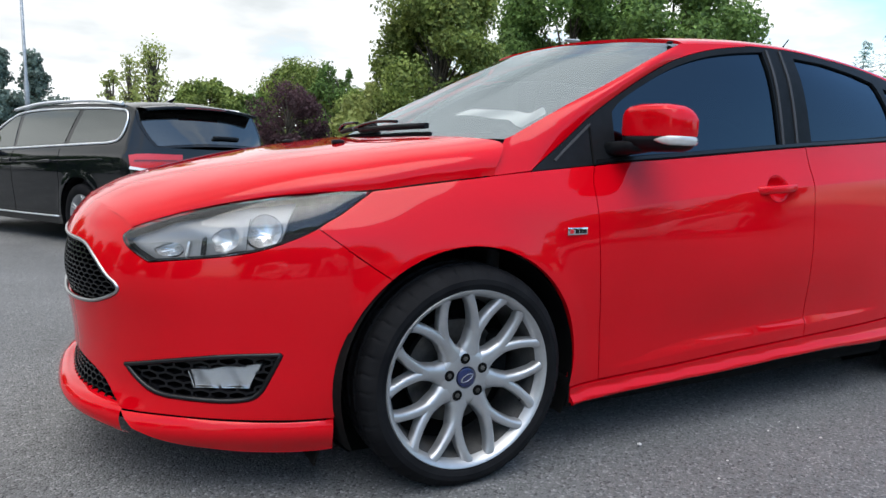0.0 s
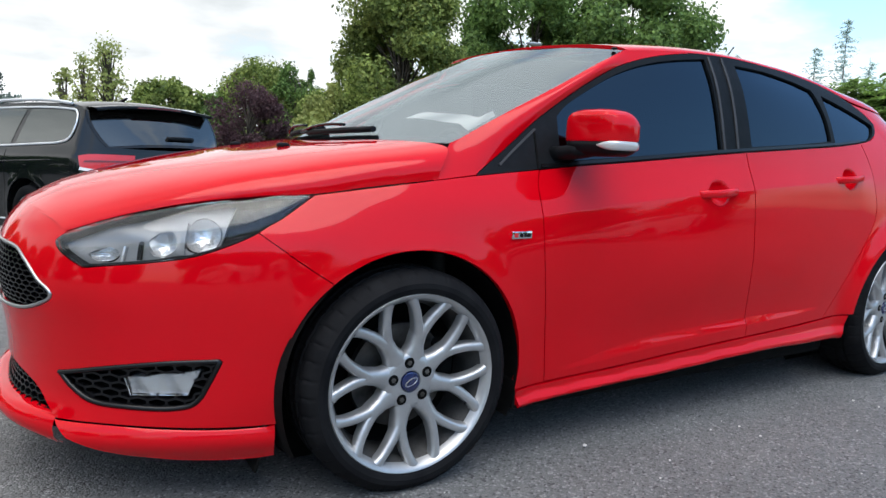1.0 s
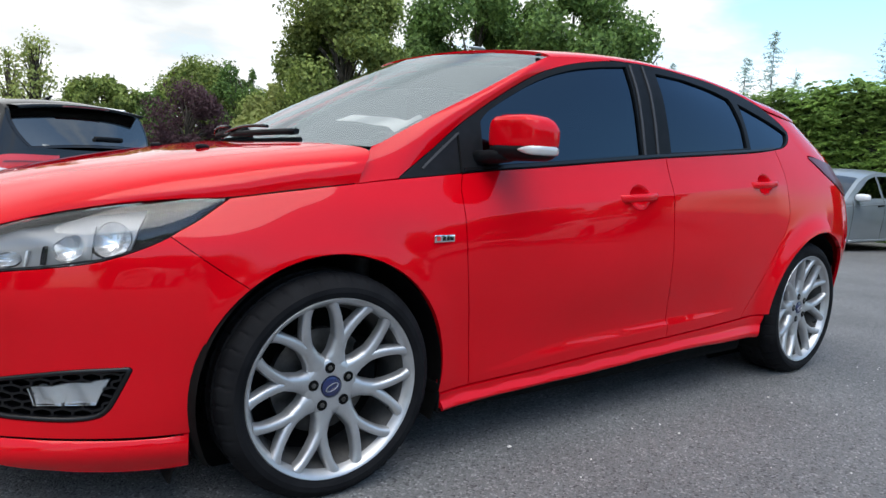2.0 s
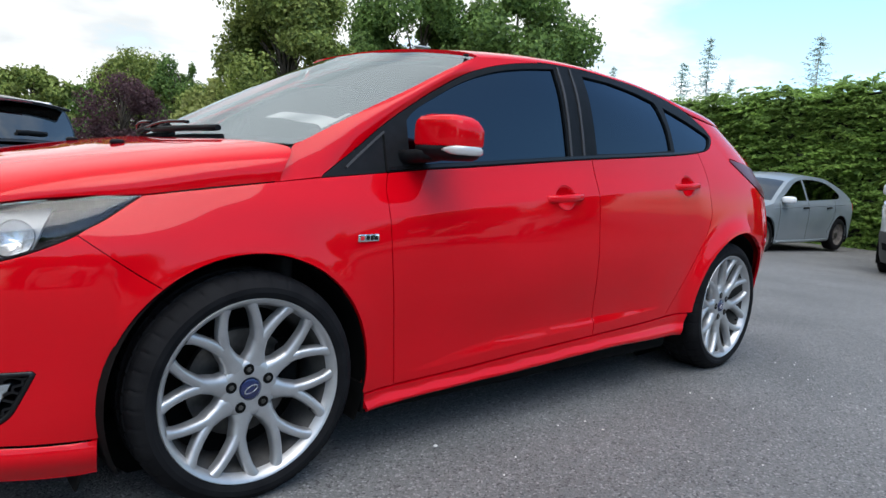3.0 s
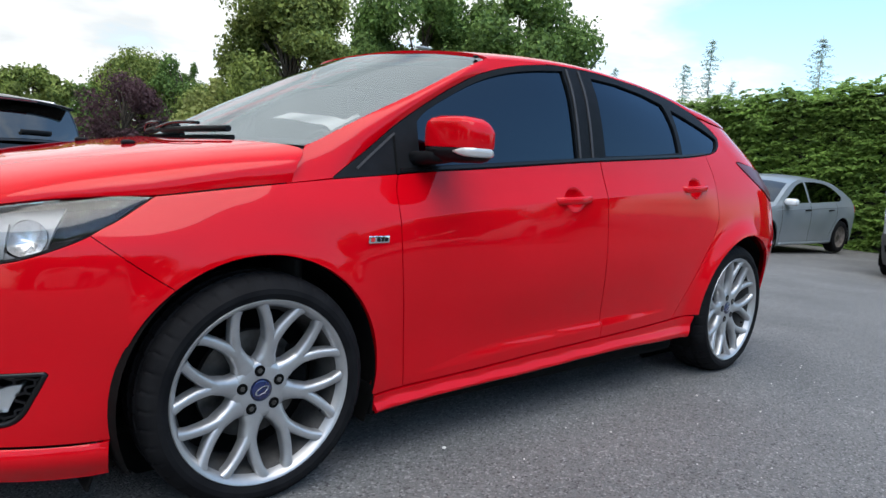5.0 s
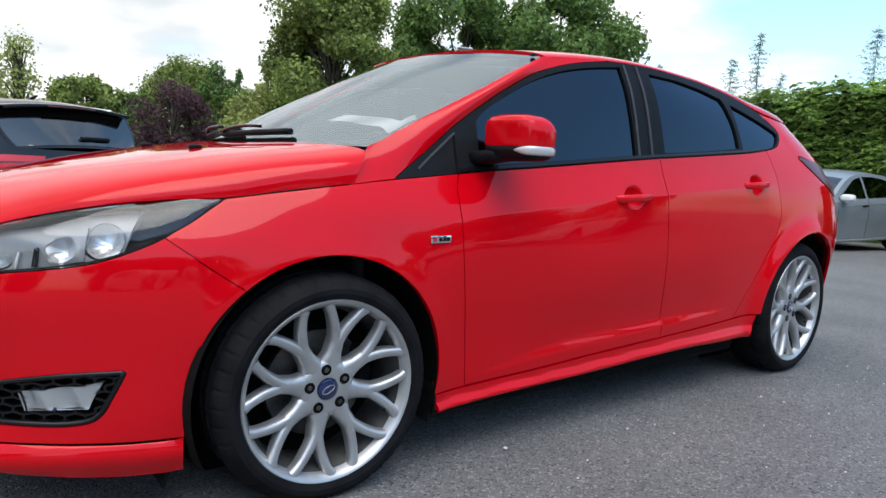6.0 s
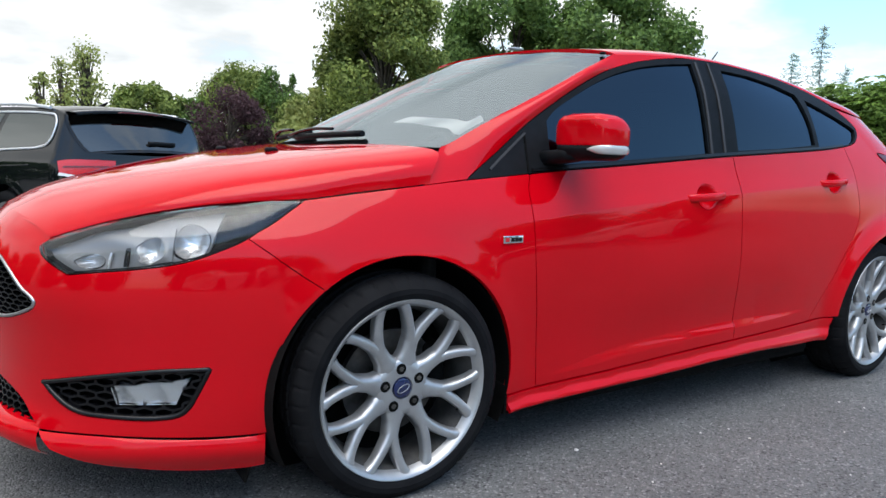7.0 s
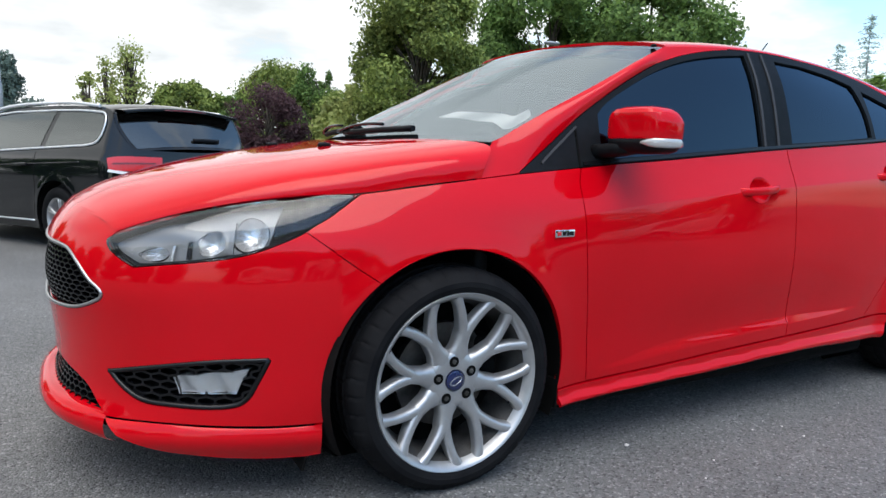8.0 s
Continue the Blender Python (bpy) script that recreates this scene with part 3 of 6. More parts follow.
FOLD_S = [.50, .58, .70, .83, .97, 1.12, 1.46, 1.82, 2.3]
FOLD_UP = [.280, .284, .300, .331, .347, .357, .373, .376, .40]
FOLD_LOW = [.270, .272, .280, .290, .303, .314, .338, .360, .39]
RIDGE_S = [.20, .466, .67, .921, 1.175, 1.581, 2.2, 2.4]
RIDGE_Z = [.772, .804, .826, .851, .872, .900, .939, .944]


def door_relief(uv):
    """The hollow with its upward-facing fold above the sill, and the sharp shoulder crease of the doors."""
    s, z = uv[:, 0], uv[:, 1]
    up, low = np.interp(s, FOLD_S, FOLD_UP), np.interp(s, FOLD_S, FOLD_LOW)
    deep = .014 * np.clip((s - .56) / .45, 0, 1) * np.clip((2.02 - s) / .35, 0, 1)
    t = np.clip((z - low) / np.maximum(up - low, .004), 0, 1)
    t = t * t * (3 - 2 * t)
    hollow = -deep * np.where(z > up, np.exp(-((z - up) / .15) ** 2), t)
    d = z - np.interp(s, RIDGE_S, RIDGE_Z)
    rise = .0085 * np.clip((s - .30) / .22, 0, 1) * np.clip((2.36 - s) / .12, 0, 1)
    return hollow + rise * np.where(d > 0, np.exp(-d / .045), np.clip(1 + d / .35, 0, 1) ** 2)


CREASE = [[(x, np.interp(x, xs_, zs_) + dz) for x in np.arange(.30, 2.36, .012)] for xs_, zs_ in ((RIDGE_S, RIDGE_Z), (FOLD_S, FOLD_UP), (FOLD_S, FOLD_LOW)) for dz in (-.003, .003)]


def cup_loop(cx, cz):
    a = np.linspace(0, 2 * np.pi, 28, endpoint=False)
    return np.stack([cx + .056 * np.cos(a), cz - .002 + .047 * np.sin(a)], 1)


fenders = both("fender", skin, [fender_loop], RED, step=0.022, gap=.0014, thick=0.02, bulge=door_relief, lines=CREASE[:2])
doors = both("front_door", skin, [front_door_loop, cup_loop(1.288, .883)], RED, step=0.02, thick=0.02, bulge=door_relief, lines=CREASE)
rear_door_loop = outline(between(belt, 1.476, 2.30), rear_cut, between(sill, 1.543, 2.066)[::-1], split_line[::-1])
rear_doors = both("rear_door", skin, [rear_door_loop, cup_loop(2.150, .944)], RED, step=0.02, thick=0.02, bulge=door_relief, lines=CREASE)
quarter_glass = outline(curve([(2.105, 1.305), (2.27, 1.258), (2.40, 1.215), (2.452, 1.195)], 6), curve([(2.462, 1.185), (2.440, 1.155), (2.40, 1.130), (2.30, 1.112)], 5), [(2.09, 1.098)])
frame_top = curve([(.248, .935), (.39, 1.026), (.512, 1.112), (.636, 1.189), (.763, 1.261), (.897, 1.326), (1.037, 1.370), (1.184, 1.398), (1.346, 1.413), (1.526, 1.413), (1.732, 1.404), (1.965, 1.387), (2.197, 1.345), (2.353, 1.288), (2.449, 1.232), (2.485, 1.196)], 6)
frame_end = curve([(2.485, 1.196), (2.478, 1.172), (2.440, 1.140), (2.38, 1.118), (2.30, 1.105)], 5)
pillar_top = curve([(2.353, 1.288), (2.5, 1.265), (2.75, 1.25), (3.0, 1.235)])
lamp_tail = outline(curve([(2.60, 1.085), (2.72, 1.07), (2.90, 1.045), (3.12, 1.03)], 6), curve([(3.14, .93), (3.02, .885), (2.92, .90), (2.80, .955), (2.70, 1.01), (2.60, 1.075)], 6))
quarter_loop = outline(pillar_top, [(3.0, 1.06)], [(2.90, 1.045)], curve([(2.90, 1.045), (2.72, 1.07), (2.60, 1.085), (2.70, 1.01), (2.80, .955), (2.92, .90), (2.98, .89)], 6), [(3.0, .66), (2.98, .62)], arch(2.648, .397, 49, 178), [(2.16, .329), (2.067, .325)], rear_cut[::-1], frame_end[::-1], [q for q in frame_top if q[0] > 2.36][::-1])
quarters = both("rear_quarter", skin, [quarter_loop], RED, step=0.022, thick=0.02)
both("tail_lamp", skin, [lamp_tail], TAIL_SMOKE, label="dark smoked red tail lamp", step=0.03, lift=.004)

# rear bumper and hatch
RC = 3.70
rb_half = outline([(RC, .25), (3.1, .22), (2.98, .24)], arch(2.648, .397, -11, 48)[::1], [(2.99, .64), (3.2, .66), (RC, .66)])


def mirrored_tail(loop, centre):
    q = np.asarray(loop, float)[::-1].copy()
    q[:, 0] = 2 * centre - q[:, 0]
    return q


part("rear_bumper", sheet_mesh("rear_bumper", skin, [outline(rb_half, mirrored_tail(rb_half, RC)[1:-1])], 0.03), RED, red_car)
hatch_half = outline([(RC, .665), (3.06, .665), (3.04, .88), (3.16, .92), (3.14, 1.02), (3.02, 1.06), (3.02, 1.07), (RC, 1.07)])
part("tailgate", sheet_mesh("tailgate", skin, [outline(hatch_half, mirrored_tail(hatch_half, RC)[1:-1])], 0.03), RED, red_car)


def rear_screen(u, v):
    """Rear glass: u from -1 to 1 across, v from sill 0 to roof 1."""
    u, v = np.broadcast_arrays(np.asarray(u, float), np.asarray(v, float))
    w = .66 - .14 * v
    return np.stack([3.30 - .42 * v - .16 * u**2, w * u, 1.06 + .24 * v + .02 * (1 - u**2) * v], -1)


part("rear_window", sheet_mesh("rear_window", rear_screen, [[(-1, 0), (1, 0), (.96, 1), (-.96, 1)]], 0.1, centre=(1.5, 0, .6), gap=0.0), TINTED, red_car)

# side skirts
skirt_low = curve([(.402, .171), (.575, .184), (.831, .196), (1.125, .206), (1.466, .222), (1.619, .227), (1.784, .228), (1.961, .224), (2.205, .224)])
skirt_up = [(x, z - .004) for x, z in sill] + [(2.225, .328)]


def skirt_relief(uv):
    """The skirt swells out below its joint."""
    top = np.interp(uv[:, 0], [p[0] for p in sill], [p[1] for p in sill])
    foot = np.interp(uv[:, 0], [p[0] for p in skirt_low], [p[1] for p in skirt_low])
    k = np.clip((top - uv[:, 1]) / np.maximum(top - foot, .02), 0, 1)
    t = np.clip((k - .38) / .42, 0, 1)
    return .002 + .024 * t * t * (3 - 2 * t) - .010 * np.clip((k - .85) / .15, 0, 1) ** 2


both("side_skirt", skin, [outline(skirt_low, skirt_up[::-1])], RED, step=0.011, thick=0.03, bulge=skirt_relief)

sill_low = [(x, z - .03) for x, z in sill] + [(2.22, .30)]
both("sill_panel", skin, [outline([(x, z + .003) for x, z in sill], sill_low[::-1])], RED, step=.03, thick=.01, lift=-.013)

# front splitter: corner blades and the lip under the grille
blade = outline(curve([(-1.03, .233), (-.907, .236), (-.775, .234), (-.636, .233), (-.466, .237)], 8), [(-.457, .142)], curve([(-.525, .137), (-.663, .135), (-.798, .144), (-.895, .166), (-.98, .193)], 8))


def blade_relief(uv):
    k = np.clip((.235 - uv[:, 1]) / .09, 0, 1)
    return .003 + .016 * np.sin(np.pi * k ** .8)


both("splitter_blade", skin, [blade], RED, step=0.02, gap=.0008, thick=0.03, bulge=blade_relief)
lip_rows = []
for y in np.linspace(-.50, .50, 41):
    fade = max(0.0, 1 - (abs(y) / .52) ** 6)
    row = []
    for dd, zz in ((-.03, .252), (0, .250), (.012, .246), (.026, .232), (.032, .214), (.026, .192), (.01, .176), (-.03, .168)):
        row.append((float(nose_x(np.array([y]), np.array([.25]))[0]) - dd * (.35 + .65 * fade), y, zz - .012 * (1 - fade)))
    lip_rows.append(row)
part("front_lip", grid_mesh("front_lip", lip_rows), RED, red_car)

# grille: chrome rim and honeycomb
def rim_on_skin(name, loop, w, h, lift):
    q = refine(np.asarray(loop, float), .02)
    p, nr = normals_of(skin, q, (1.3, 0, .55))
    p = p + nr * lift
    p = np.concatenate([p, p[:1]])
    return sweep(name, p, w, h, 6, up=tuple(nr.mean(0)), caps=False)


part("grille_rim", rim_on_skin("grille_rim", inset(np.asarray(grille_loop), .004), .010, .012, -.002), SATIN, red_car, "satin silver rim round the grille")


def honeycomb(name, surf, loop, cell_w, cell_h, bar=.0045, deep=.018, skip=None):
    """A net of flattened six-sided cells."""
    lo, hi = np.min(loop, 0), np.max(loop, 0)
    pairs, seen = [], set()
    rows = int((hi[1] - lo[1]) / (cell_h * .75)) + 2
    cols = int((hi[0] - lo[0]) / cell_w) + 2
    for r in range(-1, rows):
        for c in range(-1, cols):
            cx, cz = lo[0] + (c + .5 * (r % 2)) * cell_w, lo[1] + r * cell_h * .75
            hexa = [(cx + .5 * cell_w * a, cz + .5 * cell_h * b) for a, b in ((0, 1), (1, .5), (1, -.5), (0, -1), (-1, -.5), (-1, .5))]
            for i in range(6):
                a, b = hexa[i], hexa[(i + 1) % 6]
                key = (round((a[0] + b[0]) * 500), round((a[1] + b[1]) * 500))
                if key not in seen:
                    seen.add(key)
                    pairs.append((*a, *b))
    pairs = np.array(pairs)
    mid = (pairs[:, :2] + pairs[:, 2:]) / 2
    ok = inside(mid, loop)
    if skip is not None:
        ok &= ~inside(mid, skip)
    pairs = pairs[ok]
    a, b = pairs[:, :2], pairs[:, 2:]
    d = b - a
    nn = np.stack([-d[:, 1], d[:, 0]], 1) / np.linalg.norm(d, axis=1)[:, None] * bar * .5
    quad = np.stack([a - nn, b - nn, b + nn, a + nn], 1).reshape(-1, 2)
    p, nr = normals_of(surf, quad, (1.3, 0, .55))
    top, low = (p - nr * .012).reshape(-1, 4, 3), (p - nr * (.012 + deep)).reshape(-1, 4, 3)
    verts = [tuple(v) for v in np.concatenate([top, low], 1).reshape(-1, 3)]
    faces = []
    for k in range(0, len(verts), 8):
        faces += [(k, k + 1, k + 2, k + 3), (k, k + 4, k + 5, k + 1), (k + 3, k + 2, k + 6, k + 7), (k + 1, k + 5, k + 6, k + 2), (k, k + 3, k + 7, k + 4)]
    me = bpy.data.meshes.new(name)
    me.from_pydata(verts, [], faces)
    bm = bmesh.new(); bm.from_mesh(me)
    bmesh.ops.recalc_face_normals(bm, faces=bm.faces)
    bm.to_mesh(me); bm.free()
    return me


def nose_yz(y, z):
    y, z = np.broadcast_arrays(np.asarray(y, float), np.asarray(z, float))
    return np.stack([nose_x(y, z), y, z], -1)


def to_yz(loop):
    p = skin(np.asarray(loop)[:, 0], np.asarray(loop)[:, 1])
    return p[:, 1:]


part("grille_mesh", honeycomb("grille_mesh", nose_yz, to_yz(grille_loop), .034, .019, .004), GLOSS_BLACK, red_car, "black honeycomb grille")["kind"] = "stuff"
part("lower_grille_mesh", honeycomb("lower_grille_mesh", nose_yz, to_yz(low_loop), .036, .020, .004), GLOSS_BLACK, red_car, "black honeycomb lower grille")["kind"] = "stuff"
for far in (False, True):
    q = mirrored_s(fog_loop) if far else np.asarray(fog_loop)
    lamp = outline(curve([(-.882, .366), (-.79, .381), (-.703, .392)], 5), [(-.731, .324), (-.869, .318)])
    lamp = mirrored_s(lamp) if far else lamp
    fog = part("fog_lamp_surround", honeycomb("fog_lamp_surround", skin, q, .044, .026, .006, skip=lamp), GLOSS_BLACK, red_car, "black honeycomb fog lamp surround")
    fog["kind"] = "stuff"
    part("fog_frame", rim_on_skin("fog_frame", inset(q, .006), .016, .02, -.006), GLOSS_BLACK, fog)
    part("fog_lamp", sheet_mesh("fog_lamp", skin, [lamp], .01, lift=-.018, thick=.03, bulge=lambda uv: .0026 * np.sin(uv[:, 0] * 75 + uv[:, 1] * 40)), LAMP_SILVER, fog, "clear fog lamp")
    lens = part("fog_lens", sheet_mesh("fog_lens", skin, [lamp], .02, lift=-.006, thick=.006), CLEAR, fog)
    lens.visible_shadow = False

# headlights
hl_loop = outline(hl_bottom, hl_front, hl_top[:-1])
HL_UP, HL_LOW = (np.array(sorted(map(tuple, q))) for q in (hl_top, hl_bottom))


def lens_crown(uv):
    """How far the headlight lens swells out between its lower and upper edges."""
    up, low = (np.interp(uv[:, 0], q[:, 0], q[:, 1]) for q in (HL_UP, HL_LOW))
    half = np.maximum((up - low) / 2, .004)
    t = np.clip((uv[:, 1] - (up + low) / 2) / half, -1, 1)
    return .20 * half * (1 - t * t)


for far in (False, True):
    hm = MIRROR_Y if far else Matrix.Identity(4)
    head = part("headlight", sheet_mesh("headlight", skin, [hl_loop], .03, gap=.001, thick=.03, lift=-.072, mirror=far), LAMP_DARK, red_car, "swept-back clear headlight with a dark bezel")
    part("headlight_bezel", sheet_mesh("headlight_bezel", skin, [inset(refine(hl_loop, .02), .002), inset(refine(hl_loop, .02), .008)], .012, gap=0, thick=.05, lift=-.006, mirror=far), LAMP_DARK, head)
    tray = inset(refine(outline([q for q in hl_bottom if q[0] < -.645], hl_front, [q for q in hl_top if q[0] < -.60]), .02), .005)
    bowls = (("reflector_bowl", -.698, .764, .046, .050), ("reflector_bowl", -.792, .738, .034, .040), ("indicator_bowl", -.925, .704, .036, .021))
    holes = [np.array([(cs + rw * 1.02 * math.cos(a), cz + rh * 1.02 * math.sin(a)) for a in np.linspace(0, 2 * math.pi, 28, endpoint=False)]) for nm, cs, cz, rw, rh in bowls]
    part("reflector_tray", sheet_mesh("reflector_tray", skin, [tray] + holes, .014, gap=0, thick=.008, lift=-.030, mirror=far, bulge=lambda uv: .004 * np.sin(uv[:, 1] * 60 + uv[:, 0] * 22)), LAMP_GREY, head, "grey reflector tray")
    for nm, cs, cz, rw, rh in bowls:
        rr, aa = np.meshgrid(np.linspace(.002, 1.0, 9), np.linspace(0, 2 * math.pi, 28, endpoint=False), indexing="ij")
        q, nr = normals_of(skin, np.stack([cs + rw * rr.ravel() * np.cos(aa.ravel()), cz + rh * rr.ravel() * np.sin(aa.ravel())], 1), (1.3, 0, .55))
        dip = 1 - rr.ravel() ** 2
        net = q - nr * (.030 + dip * .022 + .0022 * np.cos(aa.ravel() * 7) * rr.ravel())[:, None] + np.stack([dip * .004, 0 * dip, 0 * dip], 1)
        net = (net * np.array([1, -1 if far else 1, 1])).reshape(9, 28, 3)
        part(nm, grid_mesh(nm, net, closed_v=True), LAMP_SILVER, head, "bright faceted reflector bowl")
    for name, loop, lift, mat in (
        ("divider", outline([(-.748, .706), (-.736, .708), (-.742, .798), (-.753, .795)]), -.020, LAMP_GREY),
        ("divider", outline([(-.842, .690), (-.835, .690), (-.838, .742), (-.845, .740)]), -.018, LAMP_DARK),
        ("divider", outline([(-.878, .684), (-.873, .684), (-.874, .728), (-.879, .727)]), -.020, LAMP_SILVER),
    ):
        part(name, sheet_mesh(name, skin, [loop], .012, gap=0, thick=.018, lift=lift, mirror=far), mat, head)
    lens = part("headlight_lens", sheet_mesh("headlight_lens", skin, [hl_loop], .012, gap=.0025, thick=.012, lift=.0, mirror=far, bulge=lens_crown), CLEAR, head, "clear plastic lens")
    lens.visible_shadow = False

# bonnet
BX = [-1.0, -.87, -.79, -.67, -.54, -.42, -.275, -.11, .106, .26]
B_Y = [.40, .50, .55, .62, .69, .740, .772, .791, .802, .798]
B_EDGE = [.70, .753, .784, .820, .847, .862, .870, .891, .915, .935]
B_TOP = [.785, .858, .885, .917, .945, .967, .990, 1.014, 1.044, 1.068]


def bonnet(x, a):
    """The bonnet: x, and a from 0 at the near edge over the crown to pi."""
    x, a = np.broadcast_arrays(np.asarray(x, float), np.asarray(a, float))
    shape = x.shape
    x, a = x.ravel(), a.ravel()
    ye, ze, zt = catmull(BX, B_Y, x), catmull(BX, B_EDGE, x), catmull(BX, B_TOP, x)
    k = np.clip((x + .95) / 1.05, 0, 1)
    k = k * k * (3 - 2 * k)
    n, m = 2.4 + 2.6 * k, 1.5 + 1.8 * k
    c, s = np.cos(a), np.abs(np.sin(a))
    return np.stack([x, -np.sign(c) * ye * np.abs(c) ** (2 / n), ze + (zt - ze) * s ** (2 / m)], -1).reshape(shape + (3,))


b_front = curve([(-.872, .0), (-.895, .42), (-.935, .85), (-.955, 1.2), (-.962, math.pi / 2)], 8)
b_rear = curve([(-.015, math.pi / 2), (.045, 1.25), (.108, .95), (.165, .62), (.135, .25), (.108, .0)], 8)
b_half = outline([(x, 0.0) for x in np.linspace(.108, -.872, 30)], b_front, b_rear)
b_flip = b_half[::-1].copy()
b_flip[:, 1] = math.pi - b_flip[:, 1]
hood_edge = [(x, 0.0) for x in np.linspace(.108, -.872, 40)]
b_loop = outline(hood_edge, b_front, [(x, math.pi - a) for x, a in b_front[::-1]], [(x, math.pi) for x, a in hood_edge[::-1]], [(x, math.pi - a) for x, a in b_rear[::-1]], b_rear)
part("bonnet", sheet_mesh("bonnet", bonnet, [b_loop], 0.03, gap=.0012, thick=.02), RED, red_car, "red bonnet")

# windscreen, pillars and roof
ws_edge = np.array([(.190, 1.030), (.40, 1.132), (.63, 1.240), (.80, 1.325), (.955, 1.397)])
ws_mid = np.array([(.00, 1.033), (.20, 1.142), (.40, 1.247), (.60, 1.346), (.80, 1.434)])


def windscreen(u, v):
    """The windscreen: u from -1 to 1 across, v from the cowl 0 to the roof 1."""
    u, v = np.broadcast_arrays(np.asarray(u, float), np.asarray(v, float))
    shape = u.shape
    u, v = u.ravel(), v.ravel()
    t = np.linspace(0, 1, 5)
    ex, ez = catmull(t, ws_edge[:, 0], v), catmull(t, ws_edge[:, 1], v)
    mx, mz = catmull(t, ws_mid[:, 0], v), catmull(t, ws_mid[:, 1], v)
    ey = side(ex, ez) - .008
    k = np.abs(u) ** 2.4
    return np.stack([mx + (ex - mx) * k, ey * u, mz + (ez - mz) * k], -1).reshape(shape + (3,))


ws_loop = outline([(-1, v) for v in np.linspace(0, 1, 30)], [(u, 1) for u in np.linspace(-1, 1, 30)], [(1, v) for v in np.linspace(1, 0, 30)], [(u, 0) for u in np.linspace(1, -1, 30)])
screen = part("windscreen", sheet_mesh("windscreen", windscreen, [ws_loop], 0.06, gap=0, thick=.005, lift=-.004), SCREEN_GLASS, red_car, "clear windscreen reflecting the sky")
screen.visible_shadow = False
band = outline([(-1, v) for v in np.linspace(0, 1, 30)], [(u, 1) for u in np.linspace(-1, 1, 30)], [(1, v) for v in np.linspace(1, 0, 30)], [(u, 0) for u in np.linspace(1, -1, 30)])
clear = outline([(-.975, v) for v in np.linspace(.05, .975, 30)], [(u, .975) for u in np.linspace(-.975, .975, 30)], [(.975, v) for v in np.linspace(.975, .05, 30)], [(u, .05) for u in np.linspace(.975, -.975, 30)])
part("windscreen_seal", sheet_mesh("windscreen_seal", windscreen, [band, clear], 0.05, gap=0, thick=.004, lift=-.007), TRIM, red_car)
a_low = curve([(.09, .913), (.119, .958), (.178, 1.028)], 5)
a_edge = curve(ws_edge, 8)
pillar = outline([(.248, .932)], a_low, a_edge[1:], [(.962, 1.392), (1.05, 1.4005), (1.15, 1.4085), (1.25, 1.4125)], [q for q in frame_top if q[0] < 1.27][::-1])


def pillar_round(uv):
    x, z = uv[:, 0], uv[:, 1]
    lo = np.interp(x, frame_top[:, 0], frame_top[:, 1])
    hi = np.interp(x, a_edge[:, 0], a_edge[:, 1])
    t = np.clip((z - lo) / np.maximum(hi - lo, .02), 0, 1)
    return .016 * (1 - (2 * t - 1) ** 2) * np.clip((x - .12) / .25, 0, 1) * np.clip((.96 - x) / .12, 0, 1)


both("windscreen_pillar", skin, [pillar], RED, step=.012, gap=.0012, thick=.03, bulge=pillar_round)

R_X = [.80, .955, 1.15, 1.35, 1.55, 1.75, 1.97, 2.20, 2.353, 2.5, 2.75, 3.0]
R_EDGE = [1.36, 1.388, 1.405, 1.414, 1.414, 1.404, 1.387, 1.345, 1.300, 1.275, 1.255, 1.238]
R_TOP = [1.436, 1.453, 1.470, 1.479, 1.478, 1.472, 1.460, 1.440, 1.420, 1.398, 1.360, 1.322]


def roof(x, a):
    x, a = np.broadcast_arrays(np.asarray(x, float), np.asarray(a, float))
    shape = x.shape
    x, a = x.ravel(), a.ravel()
    ze, zt = catmull(R_X, R_EDGE, x), catmull(R_X, R_TOP, x)
    ye = np.where(x < 2.35, side(x, ze), 0)
    p = skin(x, ze)
    ye = np.maximum(abs(p[:, 1]), .42)
    c, s = np.cos(a), np.abs(np.sin(a))
    return np.stack([x, -np.sign(c) * ye * np.abs(c) ** (2 / 2.7), ze + (zt - ze) * s ** (2 / 1.7)], -1).reshape(shape + (3,))


r_front = curve([(.962, .0), (.957, .30), (.945, .55), (.90, .85), (.83, 1.2), (.808, math.pi / 2)], 8)
r_loop = outline([(x, 0.0) for x in np.linspace(3.0, .962, 60)], r_front, [(x, math.pi - a) for x, a in r_front[::-1]], [(x, math.pi) for x in np.linspace(.962, 3.0, 60)], [(3.0 + .06 * math.sin(a), a) for a in np.linspace(math.pi, 0, 20)])
part("roof", sheet_mesh("roof", roof, [r_loop], 0.035, gap=.001, thick=.02), RED, red_car, "red roof with a tailgate spoiler")

# side windows and their black frames
front_glass = outline(curve([(.600, 1.130), (.629, 1.158), (.757, 1.235), (.89, 1.300), (1.028, 1.345), (1.175, 1.373), (1.338, 1.392)], 6), [(1.335, 1.046)], curve([(1.091, 1.024), (.825, 1.001), (.633, .986), (.585, .981)], 5))
rear_glass = outline([(1.512, 1.062), (1.516, 1.383)], curve([(1.709, 1.377), (1.922, 1.350), (2.040, 1.324)], 6), curve([(2.052, 1.30), (2.066, 1.209), (2.06, 1.104)], 5), curve([(1.775, 1.079), (1.512, 1.062)], 4))
frame_loop = outline(frame_top, frame_end, belt[::-1])
frames = both("window_frame", skin, [frame_loop, front_glass, rear_glass, quarter_glass], TRIM, label="black window surround", step=.02, gap=.001, thick=.02, lift=.001)
